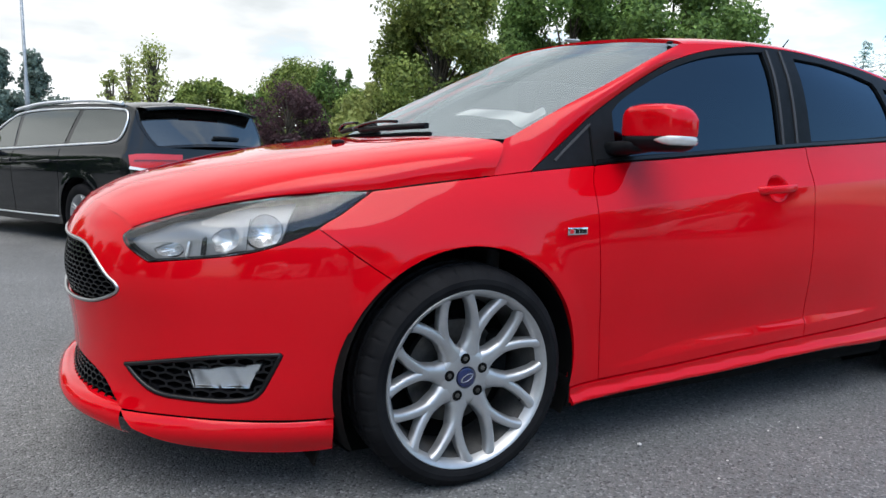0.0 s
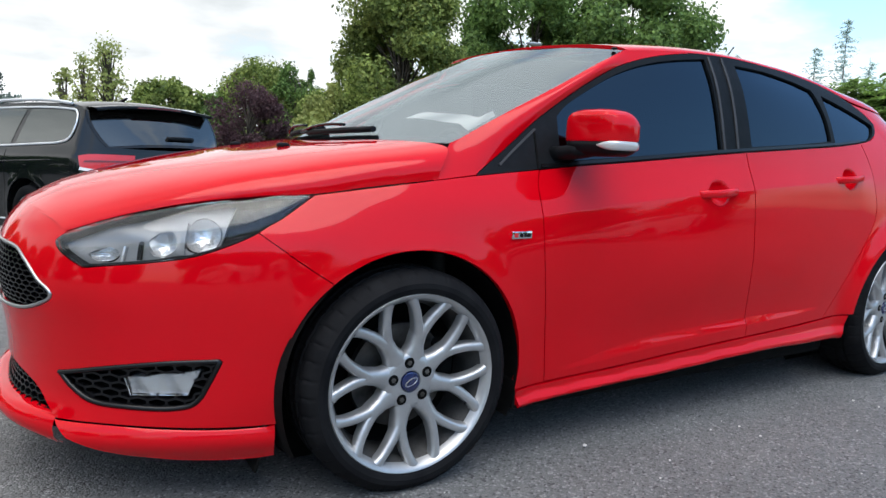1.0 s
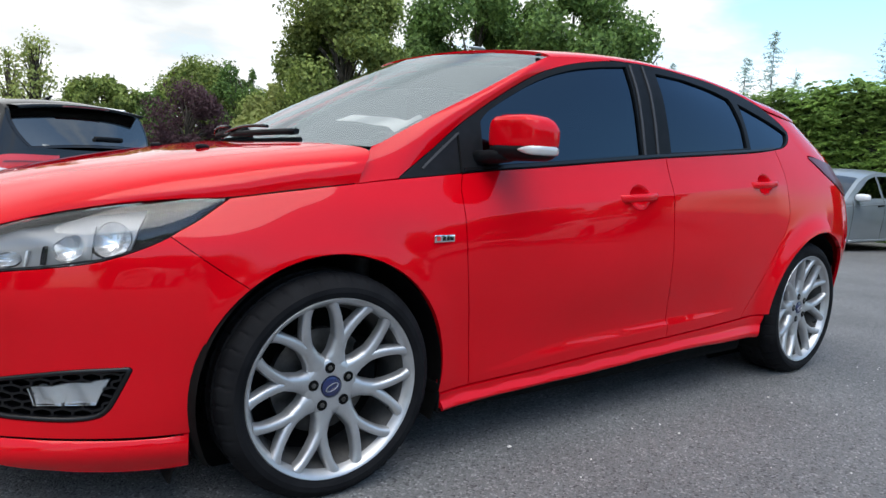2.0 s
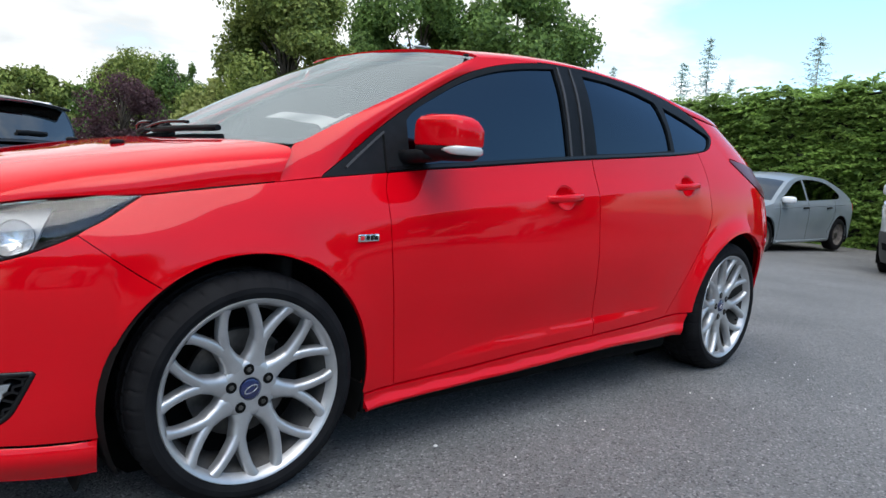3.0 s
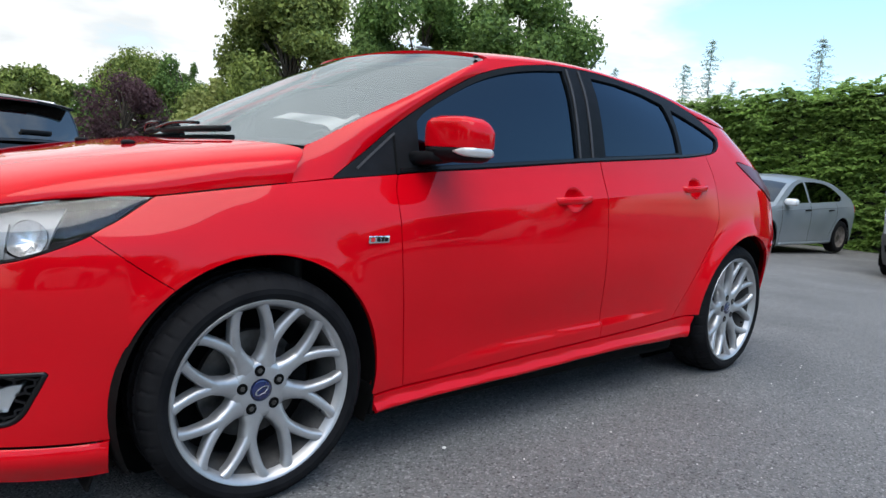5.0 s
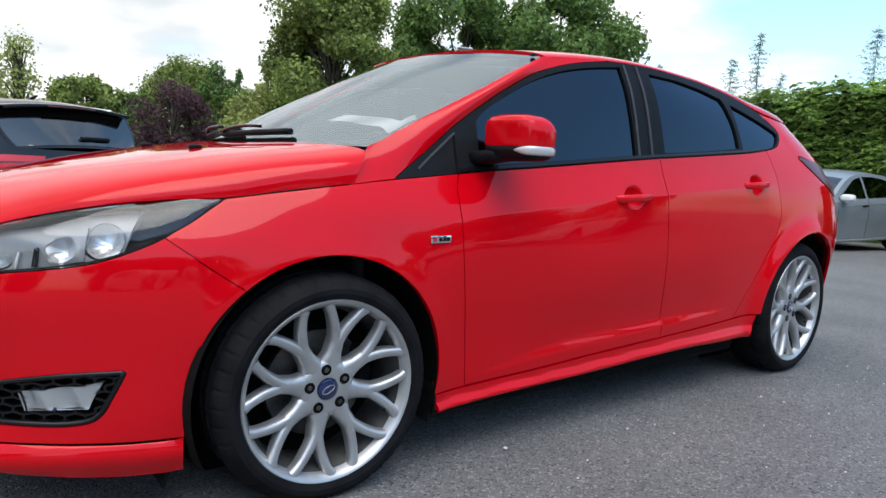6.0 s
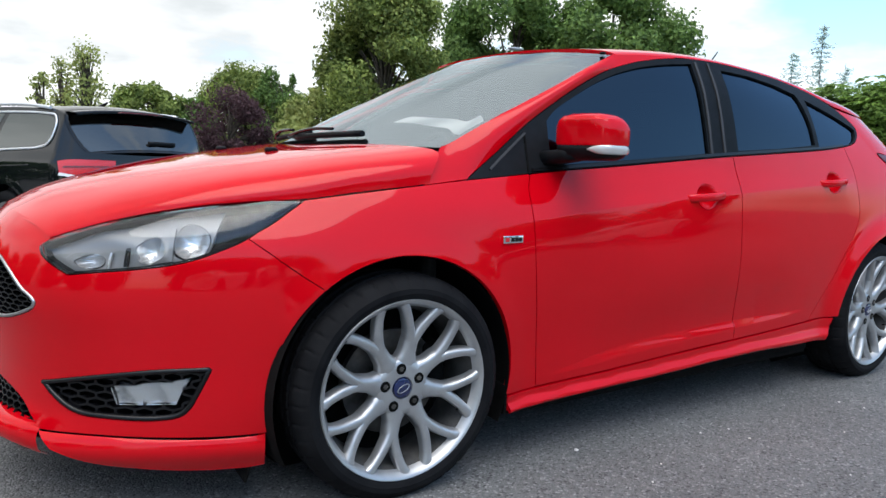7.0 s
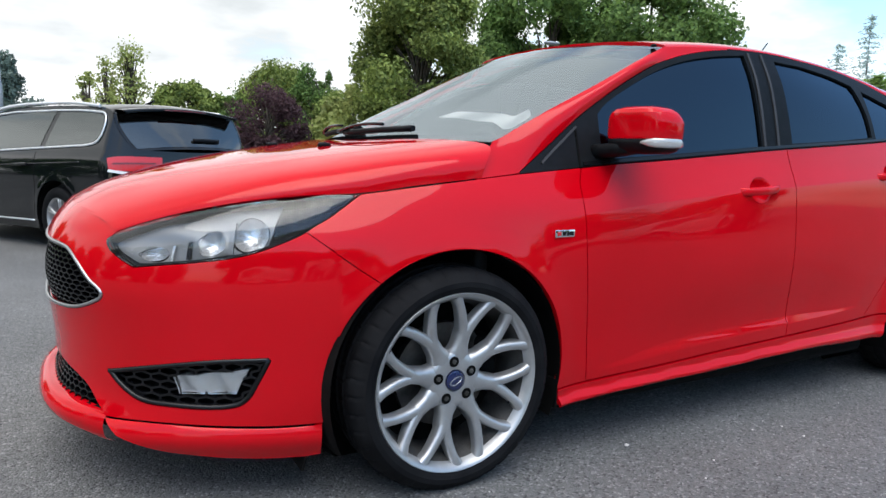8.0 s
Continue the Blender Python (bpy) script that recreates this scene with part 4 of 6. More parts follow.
for k, (loop, mat) in enumerate(((front_glass, SIDE_GLASS), (rear_glass, TINTED), (quarter_glass, TINTED))):
    name = ("front_window", "rear_window_side", "quarter_window")[k]
    both(name, skin, [loop], mat, label="dark tinted side window", step=.05, gap=-.004, thick=.002, lift=-.008)
for x0, z0, x1, z1 in ((1.352, 1.038, 1.362, 1.402), (1.428, 1.046, 1.440, 1.404)):
    strip = outline([(x0 - .006, z0), (x0 + .006, z0), (x1 + .006, z1), (x1 - .006, z1)])
    both("pillar_strip", skin, [strip], CABIN, step=.03, gap=0, thick=.004, lift=.005)
belt_strip = outline(curve([(.50, .958), (.633, .970), (.825, .986), (1.091, 1.010), (1.401, 1.037), (1.775, 1.064), (2.15, 1.092), (2.29, 1.106)], 5), curve([(2.29, 1.116), (2.15, 1.101), (1.775, 1.075), (1.401, 1.048), (1.091, 1.021), (.825, .997), (.633, .981), (.50, .969)], 5))
both("belt_strip", skin, [belt_strip], GLOSS_BLACK, step=.02, gap=0, thick=.004, lift=.006)
sail_joint = outline([(.484, .955), (.490, .955), (.503, 1.088), (.497, 1.088)])
both("sail_joint", skin, [sail_joint], LINER, step=.03, gap=0, thick=.003, lift=.004)
# rib on the sail panel; its highlight is painted with the paler cabin grey
rib = outline([(.335, .965), (.340, .960), (.505, 1.082), (.500, 1.087)])
both("sail_highlight_rib", skin, [rib], CABIN, step=.03, gap=0, thick=.004, lift=.005)

# door handles and cups
for door, cx, cz in ((doors, 1.288, .883), (rear_doors, 2.150, .944)):
    for k in (0, 1):
        sgn = -1 if k == 0 else 1
        path = []
        for t in np.linspace(0, 1, 13):
            xx, zz = cx - .108 + .216 * t, cz - .008 + .014 * t
            off = .034 * math.sin(math.pi * min(max((t * 1.1 - .05), 0), 1)) ** .45
            path.append((xx, sgn * (float(side(xx, zz)) + off - .004), zz))
        part("handle", sweep("handle", path, .030, .016, 10, up=(0, sgn, 0), power=2.6), RED, door[k], "red door handle")
        dish = cup_loop(cx, cz)

        def hollow(uv, cx=cx, cz=cz):
            r2 = ((uv[:, 0] - cx) / .056) ** 2 + ((uv[:, 1] - cz + .002) / .047) ** 2
            return door_relief(uv) - .026 * np.clip(1 - r2, 0, 1) ** .8

        part("handle_cup", sheet_mesh("handle_cup", skin, [dish], .009, gap=-.001, thick=.002, mirror=k == 1, bulge=hollow), RED, door[k])

# badge on the fender
for k, sgn in ((0, -1), (1, 1)):
    y = float(side(.38, .75)) + .004
    bm = box_mesh("badge", (.082, .006, .024), (0, 0, 0), .002)
    bm.transform(Matrix.Translation((.379, sgn * (y + .002), .748)) @ Matrix.Rotation(radians(-sgn * 3.5), 4, "Z") @ Matrix.Shear("XZ", 4, (0.2, 0)))
    badge = part("badge", bm, CHROME, fenders[k], "small chrome badge")
    for bx, bw, bmat in ((-.026, .014, LAMP_RED), (-.004, .012, GLOSS_BLACK), (.012, .010, GLOSS_BLACK), (.027, .012, GLOSS_BLACK)):
        bar = box_mesh("badge_bar", (bw, .003, .013), (0, 0, 0), .0005)
        bar.transform(Matrix.Translation((.379 + bx, sgn * (y + .0055 - bx * .06), .748 + bx * .0)))
        part("badge_bar", bar, bmat, badge)


# mirrors
for far in (False, True):
    hm = MIRROR_Y if far else Matrix.Identity(4)
    def ring(f, z, drop=0.0):
        """One level of the mirror: a rounded block in plan."""
        row = []
        for a in np.linspace(0, 2 * np.pi, 40, endpoint=False):
            px, py = [math.copysign(abs(c) ** .62, c) for c in (math.cos(a), math.sin(a))]
            row.append((.640 + .074 * f * (px - .18 * py) - .012 * max(0, z - 1.10) / .04, -.922 + .114 * f * py, z - drop * (py + 1)))
        return row

    cap = [ring(f, z) for f, z in ((.02, 1.050), (.955, 1.0485), (.985, 1.051), (1.0, 1.060), (1.0, 1.098), (.992, 1.103), (.955, 1.116), (.88, 1.130), (.74, 1.141), (.50, 1.1485), (.02, 1.151))]
    wing = part("door_mirror", moved(sharpen(grid_mesh("door_mirror", cap, closed_v=True), 24), hm), RED, red_car, "red door mirror on a black foot")
    under = [ring(f, z) for f, z in ((.02, 1.049), (.965, 1.0475), (.965, 1.036), (.93, 1.022), (.84, 1.011), (.66, 1.003), (.02, 1.001))]
    part("mirror_base", moved(grid_mesh("mirror_base", under, closed_v=True), hm), TRIM, wing, "black mirror underside")
    foot = sweep("mirror_foot", [(.590, -.76, 1.006), (.600, -.80, 1.009), (.612, -.85, 1.016), (.625, -.90, 1.024)], [.10, .10, .11, .10], [.050, .048, .046, .044], 12, up=(0, 0, 1), power=3.5)
    part("mirror_foot", moved(foot, hm), TRIM, wing)
    signal = []
    for t in np.linspace(0, 1, 12):
        ang = radians(196 + 94 * t)
        px, py = [math.copysign(abs(c) ** .62, c) for c in (math.cos(ang), math.sin(ang))]
        signal.append((.640 + .074 * .985 * (px - .18 * py), -.922 + .114 * .985 * py, 1.037 - .002 * t))
    part("mirror_indicator", moved(sweep("mirror_indicator", signal, [.006, .016, .024, .028] + [.030] * 6 + [.028, .022], .012, 8, up=(0.7, 0.7, 0), power=3), hm), SIGNAL_WHITE, wing, "clear indicator strip")
    part("mirror_glass", moved(super_egg("mirror_glass", (.694, -.925, 1.090), (.006, .085, .040), .5), hm), CHROME, wing)


# wheels
TYRE_R = .330


def tyre_mesh():
    """A low-profile tyre with sidewall rings, grooves and shoulder cuts; the outer side towards -y."""
    prof = [(.258, -.092), (.265, -.101), (.270, -.106), (.281, -.1135), (.286, -.1140), (.288, -.1155), (.303, -.1145), (.305, -.112), (.322, -.101), (.331, -.087), (.3365, -.072), (.3385, -.060), (.3390, -.050), (.331, -.047), (.331, -.038), (.340, -.035), (.340, -.010), (.332, -.007), (.332, .010), (.340, .013), (.340, .043), (.332, .046), (.332, .055), (.339, .058), (.334, .086), (.320, .104), (.290, .112), (.270, .104), (.258, .095)]
    seg = 360
    pts = []
    for i in range(seg):
        a = 2 * math.pi * i / seg
        row = []
        for k, (r, y) in enumerate(prof):
            if 8 <= k <= 12 or 23 <= k <= 24:
                if i % 9 == (0 if k < 11 else 1):
                    r -= .0040
            if 15 <= k <= 16 or 19 <= k <= 20:
                if i % 9 == 4:
                    r -= .004
            zz = r * math.sin(a)
            if zz < -.329:
                y *= 1 + 1.2 * (-.329 - zz) / .011 * .06
                zz = -.329
            row.append((r * math.cos(a), y, zz))
        pts.append(row)
    return sharpen(grid_mesh("tyre", pts, closed_u=True), 32)


def spoke_face(r):
    """Depth of the spokes' front; the wheel is slightly dished."""
    return -.076 - .026 * (r / .26) ** 2


def spoke_bar(pts, w, h):
    """A spoke arm: broad flat ridge, steep rounded shoulders, deep sides."""
    pts = np.asarray(pts, float)
    tan = np.gradient(pts, axis=0)
    tan /= np.linalg.norm(tan, axis=1)[:, None]
    nrm = np.stack([-tan[:, 1], tan[:, 0]], 1)
    r = np.linalg.norm(pts, axis=1)
    rows = []
    for p, n, rr, ww, hh in zip(pts, nrm, r, np.broadcast_to(w, len(pts)), np.broadcast_to(h, len(pts))):
        row = []
        for a, d in ((-.62, 1.0), (-.60, .62), (-.54, .30), (-.42, .10), (-.22, .0), (.22, .0), (.42, .10), (.54, .30), (.60, .62), (.62, 1.0)):
            q = p + n * a * ww
            row.append((q[0], spoke_face(rr) + d * hh, q[1]))
        rows.append(row)
    return grid_mesh("spoke", rows)


def rim_meshes():
    lip = lathe("lip", [(.258, -.096), (.266, -.102), (.2695, -.101), (.2715, -.106), (.2685, -.110), (.263, -.108), (.256, -.100), (.250, -.088), (.2455, -.077), (.250, -.074)], 120)
    barrel = lathe("barrel", [(.256, -.080), (.246, -.079), (.243, -.070), (.232, -.040), (.228, .02), (.236, .09), (.258, .10)], 120)
    rs = np.linspace(.05, .152, 10)
    stem = spoke_bar([(0, r) for r in rs], np.interp(rs, [.05, .08, .105, .152], [.052, .062, .044, .040]), .040)
    bits = [stem]
    for sg in (-1, 1):
        pts = []
        for t in np.linspace(0, 1, 12):
            r = .122 + .136 * t
            a = sg * radians(14.0) * t ** 1.05
            pts.append((r * math.sin(a), r * math.cos(a)))
        bits.append(spoke_bar(pts, np.interp(np.linspace(0, 1, 12), [0, .3, .85, 1], [.031, .028, .025, .032]), np.linspace(.038, .030, 12)))
    spoke = sharpen(join_meshes("spoke", bits), 60)
    hub = lathe("hub", [(.0, -.066), (.030, -.068), (.034, -.0765), (.064, -.0785), (.080, -.076), (.089, -.066), (.091, -.035), (.0, -.03)], 48)
    cap = lathe("cap", [(.0, -.0825), (.022, -.0815), (.0285, -.079), (.0305, -.074), (.031, -.068)], 36)
    return lip, barrel, spoke, hub, cap


TYRE = tyre_mesh()
LIP, BARREL, SPOKE, HUB, CAP = rim_meshes()
LUG = lathe("lug_nut", [(.0, -.0800), (.0065, -.0800), (.0085, -.077), (.0092, -.060)], 6)
LUG_HOLE = lathe("lug_hole", [(.0, -.0796), (.0120, -.0796), (.0145, -.0800), (.0165, -.0785)], 20)
DISC = lathe("brake_disc", [(.02, .0), (.160, .0), (.160, .025), (.02, .025)], 48)
CALIPER = box_mesh("caliper", (.07, .09, .15), (.145, .02, .03), .015)
OVAL = lathe("oval", [(.0130, -.0832), (.0142, -.0845), (.0158, -.0842), (.0165, -.0825)], 36)
OVAL.transform(Matrix.Diagonal((1.38, 1, .62, 1)))


def wheel(parent, m, phase):
    w = part("wheel", TYRE.copy(), RUBBER, parent, "low-profile tyre on a silver multi-spoke alloy wheel")
    w.name = "wheel"
    w.matrix_basis = m
    turn = lambda me, ang: moved(me, Matrix.Rotation(ang, 4, "Y"))
    part("rim", LIP.copy(), ALLOY, w, "silver alloy rim")
    part("barrel", BARREL.copy(), DARK_BARREL, w, "dark inner barrel behind the spokes")
    part("hub", HUB.copy(), ALLOY, w)
    for k in range(8):
        part("spoke", turn(SPOKE, radians(phase + 45 * k)), ALLOY, w)
    cap = part("centre_cap", CAP.copy(), BLUE_CAP, w, "dark blue centre cap")
    part("cap_emblem", turn(OVAL, radians(-25)), SATIN, w, "silver oval on the cap")
    part("valve", sweep("valve", [(.20, -.07, -.10), (.19, -.085, -.095)], .008, .008, 6), LINER, w)
    for k in range(5):
        a = radians(phase - 18 + 72 * k)
        at = Matrix.Translation((.059 * math.sin(a), 0, .059 * math.cos(a)))
        part("lug_hole", moved(LUG_HOLE, at), LINER, w)
        part("lug_nut", moved(LUG, at @ Matrix.Translation((0, -.002, 0))), STEEL, w)
    part("brake_disc", DISC.copy(), STEEL, w)
    part("brake_caliper", CALIPER.copy(), LINER, w)
    part("brake_shield", lathe("brake_shield", [(.02, .06), (.232, .06)], 40), LINER, w)
    return w


for cx, ph in ((0.0, 12.0), (2.648, 4.0)):
    toe = 3.2 if cx else 0.0
    wheel(red_car, pose(cx - .009 * toe, -.785, TYRE_R - .010, 0, 0, toe), ph)
    wheel(red_car, pose(cx - .009 * toe, .785, TYRE_R - .010, 0, 0, 180 - toe), ph)

# wheel arches, floor pan and cabin
for cx in (0.0, 2.648):
    for sgn in (-1, 1):
        well = []
        for a in np.radians(np.linspace(-25, 205, 40)):
            lim = -float(skin(np.array([cx + .41 * math.cos(a)]), np.array([max(.2, .318 + .41 * math.sin(a))]))[0, 1]) - .012 if cx > 1 else .87
            row = [(cx + r * math.cos(a), sgn * min(y, lim), .318 + r * math.sin(a)) for r, y in ((.392, .865), (.400, .83), (.405, .70), (.40, .50), (.30, .49))]
            well.append(row)
        part("wheel_arch_liner", grid_mesh("wheel_arch_liner", well), LINER, red_car)
        wall = [[(cx + r * math.cos(a), sgn * .52, .318 + r * math.sin(a)) for r in (.0, .41)] for a in np.linspace(0, 2 * math.pi, 33)]
        part("wheel_well_wall", grid_mesh("wheel_well_wall", wall), LINER, red_car)
flap = box_mesh("mud_flap", (.012, .20, .10), (0, 0, 0), .004)
for sgn in (-1, 1):
    part("mud_flap", moved(flap, Matrix.Translation((.395, sgn * .75, .215))), LINER, red_car)
    part("air_deflector", moved(box_mesh("air_deflector", (.008, .16, .07), (0, 0, 0), .003), Matrix.Translation((-.43, sgn * .70, .125)) @ Matrix.Rotation(.3, 4, "Y")), LINER, red_car)
part("floor_pan", box_mesh("floor_pan", (1.80, 1.62, .20), (1.32, 0, .235), .03), LINER, red_car)
part("undertray", box_mesh("undertray", (3.9, 1.1, .06), (1.2, 0, .165), .02), LINER, red_car)
part("engine_bay", box_mesh("engine_bay", (1.05, .96, .42), (-.28, 0, .44), .04), LINER, red_car)
part("boot_floor", box_mesh("boot_floor", (1.05, .96, .40), (2.70, 0, .46), .04), LINER, red_car)
part("cabin_side", box_mesh("cabin_side", (1.85, .05, .58), (1.35, -.72, .62), .02), CABIN, red_car)
part("cabin_side", box_mesh("cabin_side", (1.85, .05, .58), (1.35, .72, .62), .02), CABIN, red_car)
dash = [[(x, y, z) for x, z in ((.16, 1.00), (.30, 1.015), (.48, 1.02), (.62, 1.0), (.68, .93), (.66, .70))] for y in np.linspace(-.68, .68, 15)]
part("dashboard", grid_mesh("dashboard", dash), CABIN, red_car, "black dashboard")
part("bulkhead", box_mesh("bulkhead", (.05, 1.36, .60), (.20, 0, .70), .02), CABIN, red_car)
part("headliner", grid_mesh("headliner", [[(x, y, float(np.interp(x, R_X, R_TOP)) - .05 - .05 * (y / .6) ** 2) for y in np.linspace(-.6, .6, 9)] for x in np.linspace(.9, 2.8, 12)]), CABIN, red_car)
SEAT_B = super_egg("seat_back", (0, 0, 0), (.07, .24, .33), .55)
SEAT_C = super_egg("seat_cushion", (0, 0, 0), (.26, .25, .09), .55)
HEADREST = super_egg("headrest", (0, 0, 0), (.05, .13, .09), .6)
for x, ys in ((1.35, (-.38, .38)), (2.2, (-.42, 0, .42))):
    for y in ys:
        seat = part("seat", moved(SEAT_B, Matrix.Translation((x, y, .83)) @ Matrix.Rotation(radians(16), 4, "Y")), FABRIC, red_car, "dark fabric seat")
        part("seat_cushion", moved(SEAT_C, Matrix.Translation((x - .28, y, .50))), FABRIC, seat)
        part("headrest", moved(HEADREST, Matrix.Translation((x + .12, y, 1.22)) @ Matrix.Rotation(radians(10), 4, "Y")), FABRIC, seat)
ring = [(.19 * math.cos(a), 0, .19 * math.sin(a)) for a in np.linspace(0, 2 * math.pi, 37)]
sw = sweep("steering_wheel", ring, .03, .03, 8, up=(0, 1, 0), caps=False)
part("steering_wheel", moved(sw, Matrix.Translation((.80, .38, .93)) @ Matrix.Rotation(radians(90), 4, "Z") @ Matrix.Rotation(radians(22), 4, "X")), CABIN, red_car)

# cowl, wipers, washer jets, aerial
cowl = [[tuple(windscreen(np.array([u]), np.array([v]))[0] + np.array([dx, 0, dz])) for v, dx, dz in ((.03, 0, -.008), (-.0, -.012, -.034), (.0, -.09, -.075))] for u in np.linspace(-.95, .95, 31)]
part("cowl", grid_mesh("cowl", cowl), TRIM, red_car, "black plastic cowl")


def on_screen(u, v, h):
    q, nr = normals_of(windscreen, np.array([[u, v]]), (1.3, 0, .55))
    return q[0] + nr[0] * h


for u0, v0, u1, v1 in ((.18, .02, -.50, .055), (.70, .02, .02, .06)):
    arm = np.array([on_screen(u0 + (u1 - u0) * t, v0 + (v1 - v0) * t, .022 + .02 * math.sin(math.pi * t)) for t in np.linspace(0, .75, 10)])
    wiper = part("wiper", sweep("wiper", arm, np.linspace(.026, .014, 10), .012, 8, up=(0, 0, 1)), GLOSS_BLACK, red_car, "black wiper arm")
    blade_line = np.array([on_screen(u0 + (u1 - u0) * t - .0, v0 + (v1 - v0) * t, .014) for t in np.linspace(.12, 1.05, 12)])
    part("wiper_blade", sweep("wiper_blade", blade_line, .026, .022, 6, up=(0, 0, 1)), TRIM, wiper)
for y in (-.316, .316):
    jet = super_egg("washer_jet", (-.215, y, float(bonnet(np.array([-.215]), np.array([math.acos((abs(y) / .768) ** 2.2)]))[0][2]) + .004), (.022, .014, .010), .7)
    part("washer_jet", jet, TRIM, red_car)
part("aerial", sweep("aerial", [(2.28, 0, 1.43), (2.34, 0, 1.52), (2.45, 0, 1.635)], [.03, .012, .006], [.02, .012, .006], 8, up=(0, 1, 0)), TRIM, red_car)
part("roof_clip", super_egg("roof_clip", (.925, -.655, 1.398), (.009, .012, .005), .7), TRIM, red_car)
# white band low in the windscreen, built as a curved sheet above the dashboard
fold_top = curve([(0.617, 0.414, 1.157), (0.642, 0.308, 1.179), (0.662, 0.135, 1.173), (0.679, -0.029, 1.163), (0.688, -0.139, 1.151), (0.708, -0.205, 1.174)], 6)
fold_low = curve([(0.617, 0.407, 1.154), (0.635, 0.251, 1.149), (0.647, 0.106, 1.132), (0.66, -0.04, 1.119), (0.657, -0.113, 1.092), (0.695, -0.221, 1.143)], 6)
sheet = new("white_sheet", grid_mesh("white_sheet", [[tuple(a + (b - a) * t + np.array([.01 * math.sin(t * 3 + k * .4), 0, 0])) for t in np.linspace(0, 1, 6)] for k, (a, b) in enumerate(zip(fold_top, fold_low))]))
sheet.data.materials.append(MATT_WHITE)
tagged(sheet, "curved white sheet just behind the car windscreen", "paper")

# ---- trees and hedge ----


def leaf_mesh(name, centres, normals, size, rng, long=1.6, droop=0.3, flatness=1.0, wild=.38):
    """Small folded leaf sprays, one at every centre: two triangles each with a bent middle."""
    n = len(centres)
    nrm = normals + rng.normal(0, wild, (n, 3))
    nrm /= np.linalg.norm(nrm, axis=1)[:, None]
    t = rng.normal(0, 1, (n, 3)) * np.array([1, 1, flatness]); t[:, 2] -= droop
    t -= nrm * np.sum(t * nrm, 1)[:, None]
    t /= np.maximum(np.linalg.norm(t, axis=1), 1e-6)[:, None]
    b = np.cross(nrm, t)
    s = (size * rng.uniform(.6, 1.35, n))[:, None]
    p0 = centres - t * s * long * .5
    p2 = centres + t * s * long * .5 - nrm * s * .15
    p1 = centres + b * s * .5 + nrm * s * .12
    p3 = centres - b * s * .5 + nrm * s * .12
    verts = np.stack([p0, p1, p2, p3], 1).reshape(-1, 3)
    faces = np.arange(n * 4).reshape(n, 4)
    tri = np.concatenate([faces[:, [0, 1, 2]], faces[:, [0, 2, 3]]])
    me = bpy.data.meshes.new(name)
    me.from_pydata(verts.tolist(), [], tri.tolist())
    return me


def tree(name, x, y, height, radius, mat, label, seed, leaves=9000, size=.16, bottom=.18, lobes=26, sparse=0.0, column=False, clump=.27):
    """A tapered trunk with limbs and a crown of leaf clumps."""
    rng = np.random.default_rng(seed)
    z0 = gz(x, y) - .05
    t = thing(name, pose(x, y, z0), label, "tree")
    trunk_path = [(0, 0, 0)]
    for k in range(1, 8):
        trunk_path.append((rng.normal(0, .02) * height * k / 8, rng.normal(0, .02) * height * k / 8, height * .85 * k / 7))
    tr = .022 * height + .03
    trunk = part("trunk", sweep("trunk", curve(trunk_path, 4), np.linspace(tr * 2, .05, 29), np.linspace(tr * 2, .05, 29), 9, up=(0, 1, 0)), BARK, t)
    mid = height * (bottom + (1 - bottom) * .5)
    half = height * (1 - bottom) * .5
    tips = []
    for k in range(lobes):
        zz = rng.uniform(-1, 1)
        ang = rng.uniform(0, 2 * math.pi)
        wide = math.sqrt(max(0, 1 - abs(zz) ** 2.2)) if not column else 1.0 - .85 * ((zz + 1) / 2) ** 1.4
        rr = radius * wide * rng.uniform(.45, .9)
        tips.append((rr * math.cos(ang), rr * math.sin(ang), mid + half * zz * .9))
    for tip in tips:
        zb = min(max(tip[2] * .62, height * .12), height * .75)
        base = np.array([0, 0, zb])
        m = (base + np.array(tip)) / 2 + np.array([0, 0, .06 * height])
        part("limb", sweep("limb", curve([base, m, tip], 4), np.linspace(.05 + .008 * height, .02, 9), np.linspace(.05 + .008 * height, .02, 9), 5, up=(0.3, .7, .2)), BARK, trunk)
    cs, ns = [], []
    each = leaves // lobes
    for tip in tips:
        r = radius * clump * rng.uniform(.6, 1.25)
        d = rng.normal(0, 1, (each, 3))
        d /= np.linalg.norm(d, axis=1)[:, None]
        rad = r * rng.uniform(.35, 1.0, each) ** .6 * (1 + .25 * np.sin(d[:, 0] * 5 + tip[0] * 9) * np.cos(d[:, 1] * 6 + tip[1] * 7))
        stretch = rng.uniform(.6, 1.5, 3)
        c = np.array(tip) + d * rad[:, None] * stretch + rng.normal(0, .10 * r, (each, 3))
        keep = rng.uniform(0, 1, each) > sparse
        cs.append(c[keep]); ns.append(d[keep])
    crown = leaf_mesh("crown", np.concatenate(cs), np.concatenate(ns), size, rng, 1.6, .3, 1.0, .55)
    part("crown", crown, mat, t)
    return t


def bearing(deg, dist):
    return -.85 + dist * math.sin(radians(deg)), -2.65 + dist * math.cos(radians(deg))


